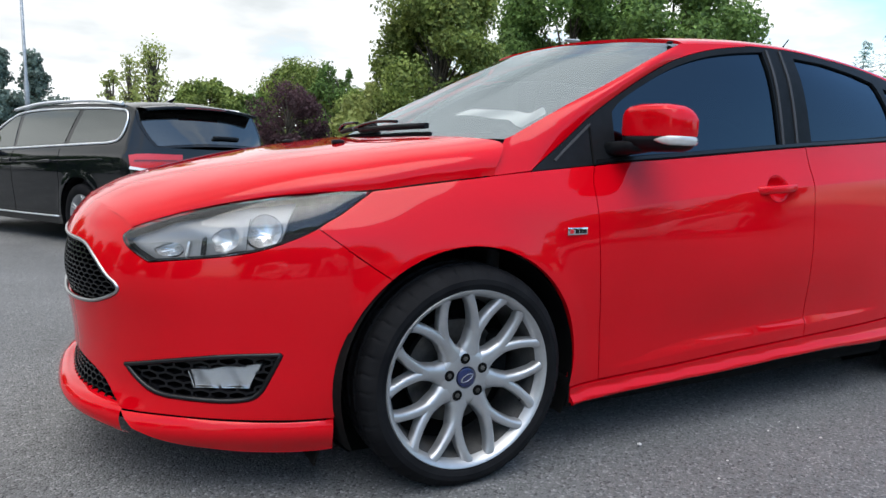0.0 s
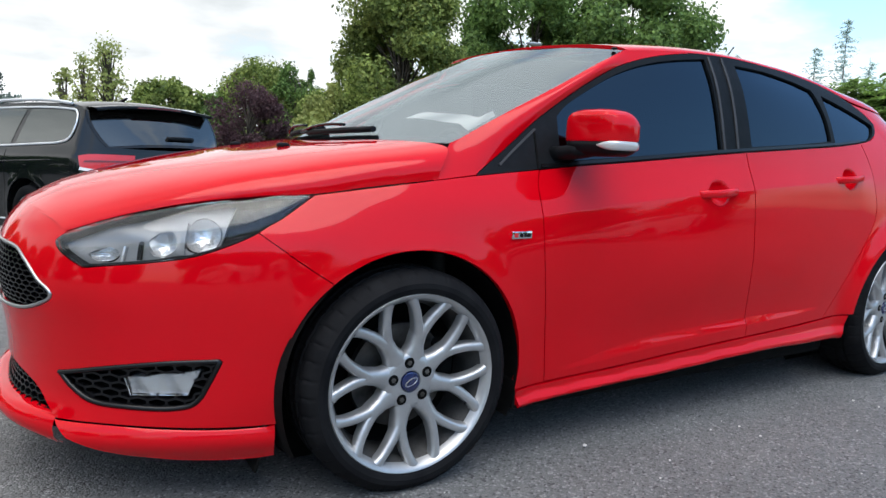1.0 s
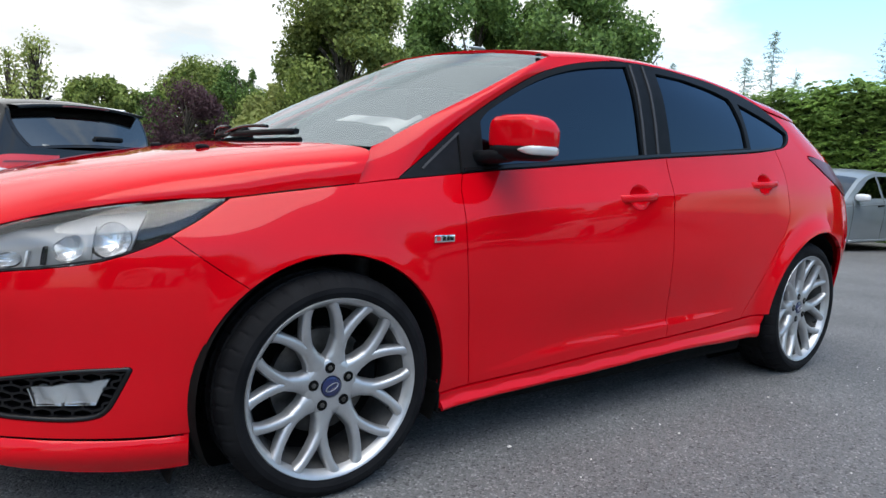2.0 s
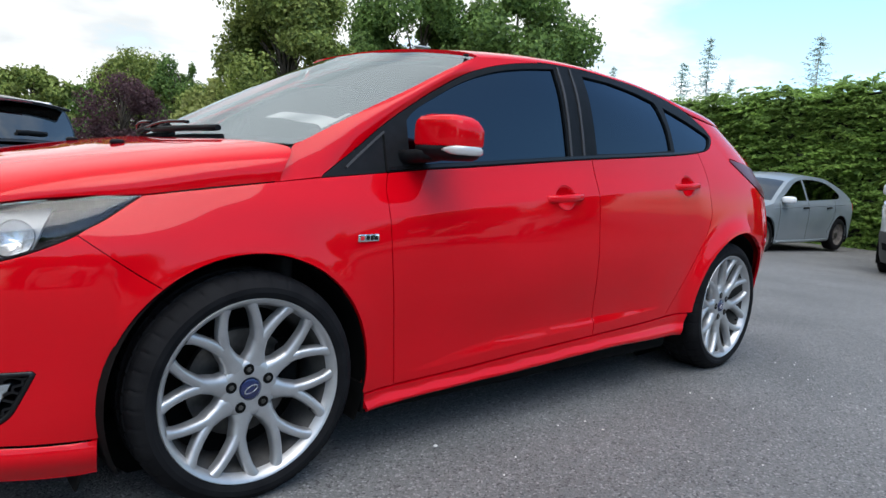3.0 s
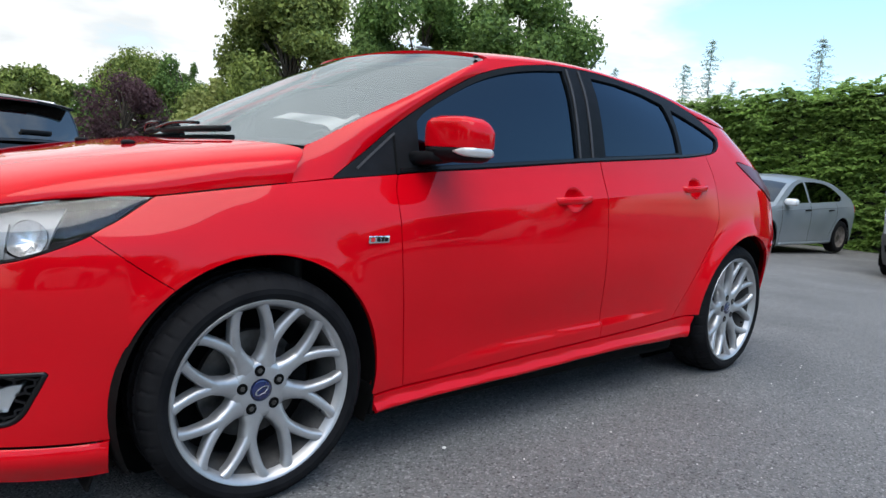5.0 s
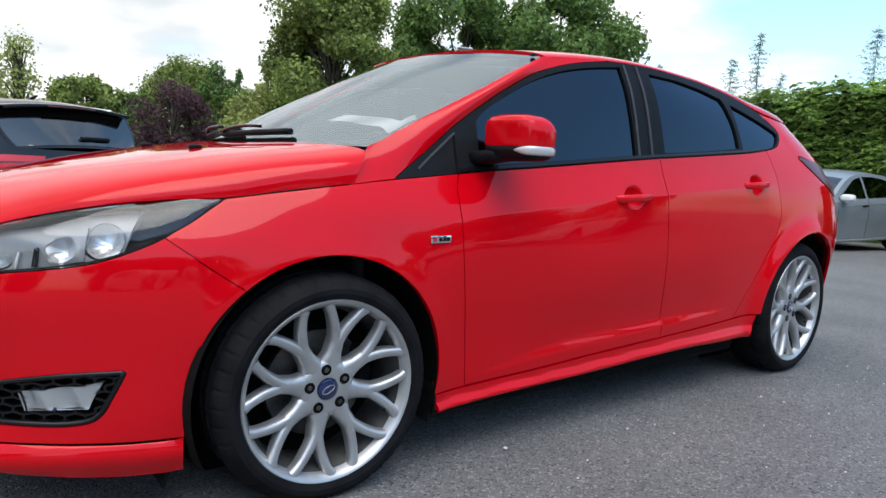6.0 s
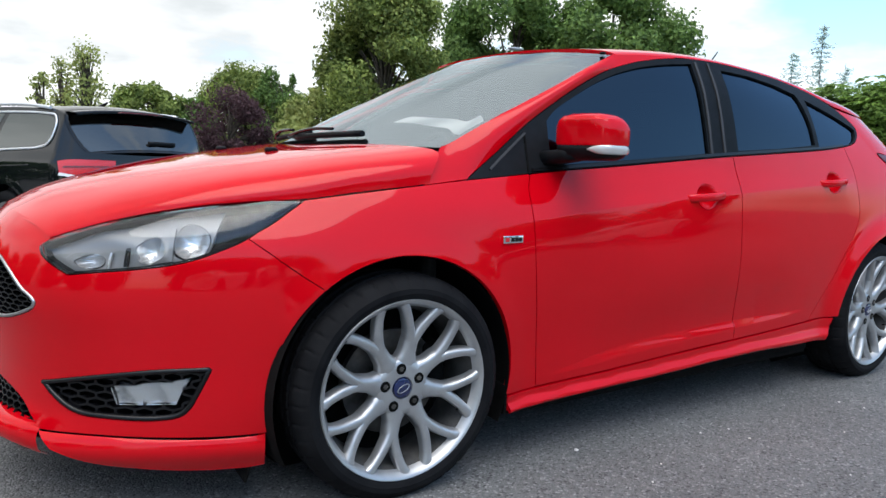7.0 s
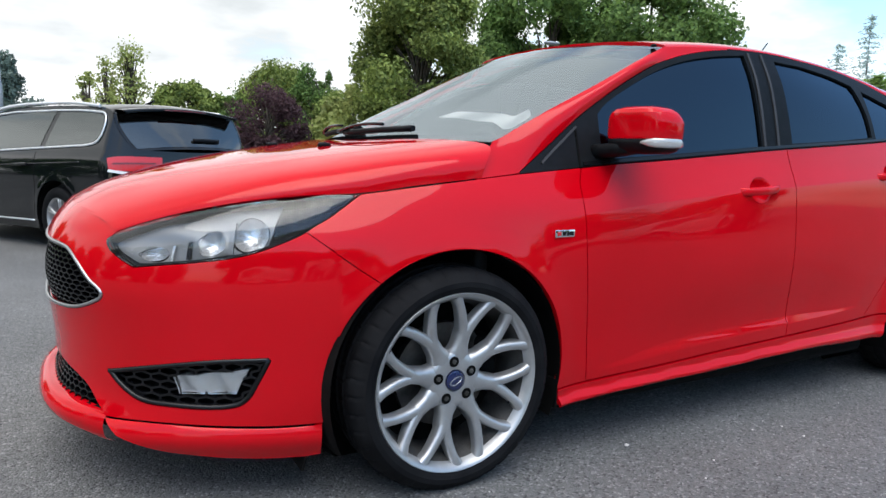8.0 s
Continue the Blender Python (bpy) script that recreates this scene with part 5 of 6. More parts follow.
TREES = [
    ("broadleaf_tree", 26.8, 22, 6.95, 2.15, LEAF_GREEN, "tall green broadleaf tree with a dense uneven crown", 1, 76000, .082, .06, 66, 0.05),
    ("broadleaf_tree", 37.0, 30, 8.9, 3.1, LEAF_DEEP, "dark green broadleaf tree behind the car park", 2, 60000, .12, .08, 46, 0.05),
    ("broadleaf_tree", 44.8, 30, 9.0, 3.5, LEAF_DEEP, "dark green broadleaf tree behind the car park", 3, 66000, .12, .08, 50, 0.05),
    ("broadleaf_tree", 16.0, 36, 5.3, 2.5, LEAF_GREEN, "mid-green tree at the edge of the car park", 4, 42000, .10, .04, 64, 0.08),
    ("broadleaf_tree", 18.9, 34, 5.6, 1.5, LEAF_DEEP, "slender loose-crowned green tree", 5, 12000, .085, .1, 40, 0.3),
    ("purple_tree", 14.8, 28, 3.75, 1.6, LEAF_PURPLE, "low copper-purple leaved tree", 6, 20000, .075, .02, 60, 0.3),
    ("bush", 9.2, 34, 4.2, 1.7, LEAF_GREEN, "rounded green bush at the car park edge", 7, 18000, .11, .0, 60, 0.1),
    ("bush", 11.8, 35, 3.6, 1.7, LEAF_DEEP, "low dark green bush at the car park edge", 13, 15000, .11, .0, 56, 0.1),
    ("bush", 7.2, 37, 3.5, 1.4, LEAF_DEEP, "low dark green bush at the car park edge", 14, 9000, .12, .0, 30, 0.1),
    ("bush", 20.2, 32, 4.0, 1.4, LEAF_GREEN, "loose green bush among the trees", 15, 10000, .11, .0, 34, 0.2),
    ("bush", 21.5, 24, 3.6, 1.4, LEAF_LIGHT, "yellow-green bush below the tall tree", 8, 13000, .10, .0, 34, 0.1),
    ("young_tree", 4.9, 19, 3.8, .85, LEAF_LIGHT, "slender young tree with sparse pale leaves", 9, 4600, .055, .05, 74, 0.4),
    ("young_tree", 3.3, 19.5, 3.55, .75, LEAF_LIGHT, "slender young tree with sparse pale leaves", 16, 3600, .055, .05, 60, 0.4),
    ("young_tree", 2.1, 20, 3.3, .6, LEAF_LIGHT, "small young tree with sparse pale leaves", 17, 2600, .062, .05, 40, 0.4),
]
for k, (b, d, h, r) in enumerate(((-5.4, 42, 3.7, 1.6), (-3.4, 43, 3.5, 1.6), (-1.2, 42, 3.6, 1.5), (.6, 43, 3.2, 1.3))):
    TREES.append(("shrub", b, d, h, r, LEAF_GREY, "dark grey-green shrub along the far boundary", 40 + k, 7000, .14, .0, 30, .1))
for name, b, d, h, r, mat, label, seed, nl, size, bottom, lobes, sparse in TREES:
    tree(name, *bearing(b, d), h, r, mat, label, seed, nl, size, bottom, lobes, sparse, name == "young_tree")
for b, d, h, r, seed in ((-4.6, 45, 6.3, .8, 11), (-2.6, 45, 6.2, .95, 12)):
    tree("columnar_tree", *bearing(b, d), h, r, LEAF_GREY, "distant grey-green columnar tree", seed, 9000, .13, .0, 60, 0.1, True, .42)


def conifer(x, y, height, seed):
    rng = np.random.default_rng(seed)
    t = thing("conifer", pose(x, y, gz(x, y) - .05), "sparse conifer rising behind the hedge, needles coloured pale for haze", "tree", "conifers behind the hedge")
    part("trunk", sweep("trunk", [(0, 0, 0), (.02, 0, height * .5), (0, .02, height)], [.12, .06, .01], [.12, .06, .01], 7, up=(0, 1, 0)), BARK, t)
    cs, ns = [], []
    z = height * .3
    while z < height * .99:
        k = 1 - z / height
        for a in rng.uniform(0, 2 * math.pi, 6):
            ln = (.22 + 3.4 * k) * rng.uniform(.35, 1.25) * .6
            for s in np.linspace(.1, 1, 9):
                cs.append((ln * s * math.cos(a), ln * s * math.sin(a), z + .22 * ln * s * s - .08 * s + rng.normal(0, .03)))
                ns.append((math.cos(a) * .3, math.sin(a) * .3, 1))
        z += .15
    part("crown", leaf_mesh("crown", np.array(cs), np.array(ns), .055, rng, 2.4), LEAF_HAZED, t)


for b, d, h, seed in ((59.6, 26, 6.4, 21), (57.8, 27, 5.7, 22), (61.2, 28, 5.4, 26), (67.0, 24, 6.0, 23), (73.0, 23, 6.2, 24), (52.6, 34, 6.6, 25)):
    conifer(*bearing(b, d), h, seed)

# hedge of clipped conifer
hedge = thing("hedge", pose(0, 0, 0), "tall clipped green conifer hedge along the car park", "hedge")
H_LINE = curve([(21.5, 17.0), (18.2, 9.4), (16.3, 2.4), (14.6, -4.5)], 16)
HEDGE_H = 3.85
rng = np.random.default_rng(31)
# added dark sheet behind the sprays, painted as the hedge's inner shade
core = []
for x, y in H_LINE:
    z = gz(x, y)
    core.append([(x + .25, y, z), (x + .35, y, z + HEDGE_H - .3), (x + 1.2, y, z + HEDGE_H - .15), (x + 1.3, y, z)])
part("hedge_shade_core", grid_mesh("hedge_shade_core", core), HEDGE_SHADE, hedge)
NS, NK = 8000, 26
ii = rng.uniform(0, len(H_LINE) - 1.001, NS)
i0 = ii.astype(int)
fr = (ii - i0)[:, None]
base = H_LINE[i0] * (1 - fr) + H_LINE[i0 + 1] * fr
hz = rng.uniform(0, 1.0, NS)
along = ii / len(H_LINE) * 23
top = np.clip((hz - .95) / .05, 0, 1)
reach = .07 * np.sin(along * 2.1 + 2 * np.sin(hz * 7)) + rng.normal(0, .075, NS)
spray = np.stack([base[:, 0] + .25 - reach + top * rng.uniform(0, 1.0, NS), base[:, 1] - reach * .2, ground_z(base[:, 0], base[:, 1]) + hz * HEDGE_H + .07 * np.sin(along * 3) * hz + top * rng.exponential(.06, NS)], 1)
wide, lean = rng.uniform(.10, .24, NS), rng.normal(0, .25, NS)
du, dv, dw = rng.normal(0, .5, (NS, NK)), rng.uniform(-.5, 1.0, (NS, NK)), rng.normal(0, .016, (NS, NK))
lx = -dv * wide[:, None] * .75
ly = du * wide[:, None] * 1.2 - dv * .05
lz = -.32 * np.abs(dv) * wide[:, None] + lean[:, None] * ly + dw
cen = (spray[:, None] + np.stack([lx, ly, lz], 2)).reshape(-1, 3)
nn = np.tile(np.array([-.42, -.1, .85]), (NS * NK, 1))
part("hedge_leaves", leaf_mesh("hedge_leaves", cen, nn, .060, rng, 2.4, .12, .22, .28), LEAF_HEDGE, hedge)

# ---- the other parked cars ----
PROF_Z = [.08, .16, .30, .45, .56, .62, .66, .78, .90, 1.0]
PROF_W = [.92, .955, .98, 1.0, .995, .975, .945, .875, .80, .72]


class Shell:
    """The skin of a plainer car: flank, rounded nose and tail."""

    def __init__(self, wb, front, rear, width, height, nose_z, nose_d, tail_z, tail_d, xs=-.3, xt=.45):
        self.wb, self.w, self.h = wb, width / 2, height
        self.xs, self.xt = xs, wb + xt
        self.fd, self.rd = front + xs, rear - xt
        self.nz, self.nd, self.tz, self.td = nose_z, nose_d, tail_z, tail_d

    def half(self, x, z):
        x, z = np.broadcast_arrays(np.asarray(x, float), np.asarray(z, float))
        k = (x - self.wb * .5) / (self.wb * .5 + .9)
        w = self.w * catmull(PROF_Z, PROF_W, (z / self.h).ravel()).reshape(z.shape) * (1 - .05 * k**2)
        for c in (0, self.wb):
            r = np.hypot(x - c, z - .32)
            w = w + .012 * np.exp(-((r - .38) / .06) ** 2)
        return w

    def skin(self, s, z):
        s, z = np.broadcast_arrays(np.asarray(s, float), np.asarray(z, float))
        x, y = s.copy(), -self.half(np.clip(s, self.xs, self.xt), z)
        for front in (True, False):
            n = s < self.xs if front else s > self.xt
            if n.any():
                e = self.xs if front else self.xt
                u = np.clip(abs(s[n] - e), 0, 2)
                a = np.minimum(u, 2 - u) * np.pi / 2
                d = catmull(self.nz, self.nd, z[n]) * self.fd if front else catmull(self.tz, self.td, z[n]) * self.rd
                w = self.half(np.full(n.sum(), e), z[n])
                x[n] = e + (-1 if front else 1) * d * np.abs(np.sin(a)) ** (2 / 1.6)
                y[n] = np.where(u > 1, 1, -1) * w * np.abs(np.cos(a)) ** (2 / 2.6)
        return np.stack([x, y, z], -1)

    def arch(self, cx, r, a0, a1, z0=.32):
        a = np.radians(np.linspace(a0, a1, 24))
        return np.stack([cx + r * np.cos(a), z0 + r * np.sin(a)], 1)


def strip(name, edge, crown, n=15):
    """A crowned sheet from a near edge line to its mirror image across the car."""
    edge, crown = np.asarray(edge, float), np.asarray(crown, float)
    rows = []
    for (x, y, z), (cx, cz) in zip(edge, crown):
        rows.append([(x + cx * (1 - u * u), -u * y, z + cz * (1 - abs(u) ** 2.2)) for u in np.linspace(-1, 1, n)])
    return grid_mesh(name, rows)


ROAD_TYRE = lathe("tyre", [(.205, -.085), (.215, -.098), (.25, -.106), (.29, -.104), (.31, -.092), (.318, -.07), (.318, .07), (.31, .092), (.25, .106), (.205, .09)], 56)
ROAD_RIM = lathe("rim", [(.205, -.086), (.212, -.096), (.206, -.094), (.19, -.07), (.185, .0), (.03, .02)], 48)
FIVE_ARM = join_meshes("arm", [sweep("arm", [(r * math.sin(sg * .12 * (r / .2)), -.062 - .025 * r / .2, r * math.cos(sg * .12 * (r / .2))) for r in np.linspace(.03, .198, 6)], np.linspace(.035, .02, 6), .025, 8, power=3) for sg in (-1, 1)])
ROAD_HUB = lathe("hub", [(0, -.075), (.03, -.075), (.055, -.07), (.06, -.05)], 24)


def road_wheel(parent, m, scale, steel=False):
    w = part("wheel", moved(ROAD_TYRE, Matrix.Diagonal((scale, 1, scale, 1)), "wheel"), RUBBER, parent, "black tyre on a steel wheel" if steel else "black tyre on a silver alloy wheel")
    w.matrix_basis = m
    mat = STEEL if steel else ALLOY
    part("rim", moved(ROAD_RIM, Matrix.Diagonal((scale, 1, scale, 1))), mat if not steel else GREY_DUST, w)
    part("hub", ROAD_HUB.copy(), mat, w)
    if steel:
        part("wheel_disc", lathe("wheel_disc", [(.02, -.05), (.09, -.055), (.12, -.04), (.17, -.06), (.19, -.07)], 32), GREY_DUST, w)
    else:
        for k in range(5):
            part("spoke", moved(FIVE_ARM, Matrix.Rotation(radians(72 * k + 10), 4, "Y") @ Matrix.Diagonal((scale, 1, scale, 1))), mat, w)


GREY_DUST = vary(material("dusty_steel", (0.12, 0.105, 0.095), 0.8, 0.3), (0.09, 0.08, 0.07), (0.16, 0.14, 0.125), 14.0)
PLATE = material("plate_white", (0.75, 0.75, 0.72), 0.5)
DARK_BUMPER = vary(material("dark_grey_bumper", (0.035, 0.036, 0.038), 0.6), (0.03, 0.031, 0.033), (0.045, 0.046, 0.048), 8.0, bump=0.2, bump_scale=300)
HEAD_CLEAR = material("clear_headlight", (0.62, 0.64, 0.66), 0.12, 0.3, 1.0)


def plain_car(name, m, label, sh, paint, belt_l, roof_l, hood_l, windows, roof_crown=.07, screen_crown=(-.16, .03), back_crown=(.12, .03), lower=None, steel=False, tyre=1.0, chrome=False, group=""):
    """belt_l, roof_l, hood_l: side lines in (x, z). roof_l runs from the screen's foot over the roof to the tail's sill."""
    car = thing(name, m, label, "car" if "van" not in name else "van", group)
    nose_s, tail_s = sh.xs - 1, sh.xt + 1
    hood_front = hood_l[0]
    bl = curve(belt_l, 6)
    hl = curve(hood_l, 6)
    r = .385
    low = .20
    tail_top = belt_l[-1]
    side_loop = outline([(nose_s, low + .02), (-.60, low)], [(-.50, low)], sh.arch(0, r, 195, -15), [(r + .05, low), (sh.wb - r - .05, low)], sh.arch(sh.wb, r, 195, -15), [(sh.xt + .3, low + .02), (tail_s, low + .06), (tail_s, tail_top[1])], bl[::-1], hl[::-1], [(nose_s, hood_front[1])])
    sides = [part("body_side", sheet_mesh("body_side", sh.skin, [side_loop], .045, gap=.0, thick=.03, centre=(sh.wb / 2, 0, .5), mirror=k == 1), paint, car) for k in (0, 1)]
    if lower:
        zb = lower
        low_loop = outline([(nose_s, low), (-.56, low), (-.42, low + .1), (-.40, zb - .06), (-.5, zb), (nose_s, zb)])
        for k in (0, 1):
            part("bumper", sheet_mesh("bumper", sh.skin, [low_loop], .045, gap=0, thick=.03, lift=.012, centre=(sh.wb / 2, 0, .5), mirror=k == 1), DARK_BUMPER, car, "dark grey plastic bumper")
    p = sh.skin(hl[:, 0], hl[:, 1])
    part("bonnet", strip("bonnet", p + np.array([0, .002, .0]), [(-.0, .055 * min(1, .4 + .6 * (q[0] + .8))) for q in hl]), paint, car)
    # greenhouse
    rl = curve(roof_l, 6)
    gh_loop = outline(rl, [q for q in bl[::-1] if roof_l[0][0] <= q[0] <= roof_l[-1][0]])
    for k in (0, 1):
        part("cabin_side_panel", sheet_mesh("cabin_side_panel", sh.skin, [gh_loop], .05, gap=0, thick=.02, centre=(sh.wb / 2, 0, .5), mirror=k == 1), paint, car)
    e = sh.skin(rl[:, 0], rl[:, 1])
    e[:, 1] += .003
    xa, xb = roof_l[1][0], roof_l[-2][0]
    cr = []
    for x, z in rl:
        if x < xa:
            f = np.clip((x - roof_l[0][0]) / (xa - roof_l[0][0]), 0, 1)
            cr.append((screen_crown[0] * (1 - .4 * f), screen_crown[1] + (roof_crown - screen_crown[1]) * f))
        elif x > xb:
            f = np.clip((x - xb) / max(roof_l[-1][0] - xb, .01), 0, 1)
            cr.append((screen_crown[0] * .6 * (1 - f) * 0 + back_crown[0] * f, roof_crown * (1 - f) + back_crown[1] * f))
        else:
            f = np.clip((x - xa) / .5, 0, 1)
            cr.append((screen_crown[0] * .6 * (1 - f), roof_crown))
    cr = np.array(cr)
    part("roof", strip("roof", e, cr), paint, car)

    def over(u, v):
        """The roof strip as a surface: u along, v across from -1 to 1."""
        u, v = np.broadcast_arrays(np.asarray(u, float), np.asarray(v, float))
        i = np.arange(len(e))
        q = [np.interp(u, i, e[:, k]) for k in range(3)]
        c = [np.interp(u, i, cr[:, k]) for k in range(2)]
        return np.stack([q[0] + c[0] * (1 - v * v), -v * q[1], q[2] + c[1] * (1 - abs(v) ** 2.2)], -1)

    k1 = int(np.argmin(abs(rl[:, 0] - xa) + 10 * (rl[:, 0] > xa + .01)))
    k2 = int(np.argmax(rl[:, 0] >= xb))
    last = len(rl) - 1
    k0 = .6
    w1 = [[(k0, -.93), (k1 - .3, -.91), (k1 - .3, .91), (k0, .93)]]
    part("windscreen", sheet_mesh("windscreen", over, w1, .3, gap=0, thick=.004, lift=.004, centre=(sh.wb / 2, 0, .3)), SCREEN_GLASS_FAR, car)
    w2 = [[(k2 + .6, -.96), (last - .3, -.96), (last - .3, .96), (k2 + .6, .96)]]
    part("rear_window", sheet_mesh("rear_window", over, w2, .3, gap=0, thick=.004, lift=.004, centre=(sh.wb / 2, 0, .3)), GLASS_FAR, car, "dark rear window")
    for win in windows:
        for k in (0, 1):
            part("side_window", sheet_mesh("side_window", sh.skin, [win], .06, gap=0, thick=.004, lift=.004, centre=(sh.wb / 2, 0, .5), mirror=k == 1), GLASS_FAR, car)
    for cx in (0, sh.wb):
        for sg in (-1, 1):
            road_wheel(car, pose(cx, sg * (sh.w - .125), .318 * tyre, 0, 0, 0 if sg < 0 else 180), tyre, steel)
            well = [[(cx + q * math.cos(a), sg * y, .32 + q * math.sin(a)) for q, y in ((.382, sh.w - .03), (.39, sh.w - .1), (.39, sh.w - .4), (.0, sh.w - .4))] for a in np.radians(np.linspace(-25, 205, 24))]
            part("wheel_arch_liner", grid_mesh("wheel_arch_liner", well), LINER, car)
    part("floor_pan", box_mesh("floor_pan", (sh.wb + 1.1, sh.w * 2 - .36, .2), (sh.wb / 2, 0, .27), .03), LINER, car)
    part("cabin", box_mesh("cabin", (sh.wb - .7, sh.w * 2 - .35, .35), (sh.wb / 2 + .3, 0, .75), .05), CABIN, car)
    return car, sh, over, (k1, k2, last)


def on_flank(car, sh, name, loop, mat, lift=.004, label="", thick=.01, sides=(0, 1), step=.04):
    for k in sides:
        part(name, sheet_mesh(name, sh.skin, [loop], step, gap=0, thick=thick, lift=lift, centre=(sh.wb / 2, 0, .5), mirror=k == 1), mat, car, label)


def line_on(sh, pts, lift, mirror=False):
    q = curve(pts, 6)
    p, nr = normals_of(sh.skin, q, (sh.wb / 2, 0, .5))
    p = p + nr * lift
    if mirror:
        p = p * np.array([1, -1, 1])
    return p


GLASS_FAR = glass("dark_car_glass", (0.05, 0.06, 0.065), 0.0, 2.2, (0.95, 1.0, 0.98))
SCREEN_GLASS_FAR = glass("car_windscreen_glass", (0.3, 0.34, 0.36), 0.0, 1.9)

# black estate car
sh = Shell(2.79, .90, 1.08, 1.83, 1.50, [.2, .45, .70, .80], [.93, 1.0, .97, .86], [.2, .45, .70, .90, 1.05, 1.3, 1.45], [.92, 1.0, 1.0, .96, .90, .70, .55], xt=.72)
estate_belt = [(.42, .93), (1.2, .955), (2.2, .98), (2.95, 1.0), (3.4, 1.02), (4.51, .985)]
estate_roof = [(.42, .93), (1.15, 1.34), (1.6, 1.43), (2.2, 1.445), (2.9, 1.43), (3.46, 1.375), (4.02, .99)]
front_w = outline(curve([(.62, .975), (1.0, 1.20), (1.25, 1.325), (1.36, 1.348)], 5), [(1.40, .99)])
rear_w = outline([(1.46, .995), (1.44, 1.352)], curve([(1.7, 1.372), (2.20, 1.382), (2.56, 1.376)], 4), [(2.44, 1.025)])
load_w = outline([(2.53, 1.03), (2.64, 1.374)], curve([(2.8, 1.37), (3.26, 1.348), (3.39, 1.325)], 4), curve([(3.42, 1.28), (3.41, 1.14), (3.36, 1.085), (3.25, 1.058), (3.0, 1.045)], 5))
estate_pose = pose(-1.49, 8.13, gz(-1.49, 8.13) + .008, 0, -1.0, -62.25)
estate, sh, over, ks = plain_car("black_estate_car", estate_pose, "glossy black estate car with chrome window trim", sh, BLACK_PAINT, estate_belt, estate_roof, [(-1.25, .74), (-.62, .80), (-.3, .84), (0, .88), (.42, .93)], [front_w, rear_w, load_w], roof_crown=.055)
for k in (False, True):
    loop = [(.58, .955), (1.4, .978), (2.2, 1.005), (3.0, 1.033), (3.26, 1.045), (3.39, 1.075), (3.435, 1.13), (3.445, 1.28), (3.40, 1.34), (3.26, 1.362), (2.7, 1.388), (2.1, 1.392), (1.7, 1.388), (1.30, 1.352), (1.0, 1.235), (.60, .985)]
    part("chrome_trim", sweep("chrome_trim", line_on(sh, loop, .008, k), .024, .014, 6, up=(0, 1, 0)), BRIGHT_TRIM, estate, "bright chrome window trim")
    part("sill_trim", sweep("sill_trim", line_on(sh, [(.45, .285), (1.4, .28), (2.34, .285)], .008, k), .018, .010, 6, up=(0, 1, 0)), BRIGHT_TRIM, estate)
    q = line_on(sh, [(1.2, 1.40), (1.7, 1.455), (2.3, 1.465), (2.9, 1.45), (3.3, 1.41)], .02, k)
    part("roof_rail", sweep("roof_rail", q, .034, .034, 8, up=(0, 0, 1)), BRIGHT_TRIM, estate, "silver roof rail")
    part("shoulder_line", sweep("shoulder_line", line_on(sh, [(.4, .80), (1.4, .83), (2.4, .86), (3.2, .885)], .002, k), .012, .006, 6, up=(0, 1, 0)), BLACK_PAINT, estate)
    for hx in (1.36, 2.22):
        part("door_handle", sweep("door_handle", line_on(sh, [(hx - .11, .842), (hx, .85), (hx + .11, .852)], .03, k), .03, .02, 8, up=(0, 1, 0)), BLACK_PAINT, estate)
on_flank(estate, sh, "tail_lamp", outline(curve([(3.70, .925), (3.85, .94), (4.25, .935)], 4), curve([(4.25, .825), (3.95, .805), (3.74, .825)], 4)), LAMP_RED, .012, "red wrap-round tail lamp")
on_flank(estate, sh, "tail_lamp_clear", outline([(3.72, .80), (3.95, .775), (4.15, .78), (4.15, .805), (3.95, .80), (3.74, .825)]), MATT_WHITE, .013, "white reversing strip")
on_flank(estate, sh, "tail_lamp_line", outline([(3.78, .868), (3.95, .872), (4.2, .872), (4.2, .884), (3.95, .886), (3.80, .884)]), LAMP_DEEP, .017)
on_flank(estate, sh, "door_gap", outline([(2.33, .30), (2.338, .30), (2.42, .62), (2.405, .98), (2.397, .98), (2.412, .62)]), LINER, .001, thick=.002)
on_flank(estate, sh, "door_gap", outline([(1.41, .26), (1.418, .26), (1.428, .98), (1.42, .98)]), LINER, .001, thick=.002)
sp = [[tuple(over(np.array([ks[1] + .2]), np.array([v]))[0] + np.array([dx, 0, dz])) for dx, dz in ((-.1, .0), (0, .012), (.10, .006), (.17, -.012), (.15, -.028), (.05, -.03))] for v in np.linspace(-.95, .95, 17)]
part("roof_spoiler", grid_mesh("roof_spoiler", sp), BLACK_PAINT, estate, "gloss black roof spoiler")
part("brake_light", sweep("brake_light", [tuple(over(np.array([ks[1] + .2]), np.array([v]))[0] + np.array([.165, 0, -.02])) for v in np.linspace(-.35, .35, 9)], .012, .02, 6, up=(1, 0, 0)), LAMP_DEEP, estate)
wp = [tuple(over(np.array([ks[2] - 1.1]), np.array([v]))[0] + np.array([.014, 0, .008])) for v in np.linspace(-.05, .42, 8)]
part("rear_wiper", sweep("rear_wiper", wp, .045, .03, 6, up=(1, 0, 0)), TRIM, estate)
fin = sweep("roof_fin", [(2.95, 0, 1.47), (3.05, 0, 1.50), (3.12, 0, 1.525)], [.05, .03, .012], [.05, .05, .03], 8, up=(0, 1, 0))
part("roof_fin", fin, BLACK_PAINT, estate)
for sg in (-1, 1):
    part("door_mirror", super_egg("door_mirror", (.72, sg * 1.0, 1.02), (.07, .11, .06), .65), BLACK_PAINT, estate)
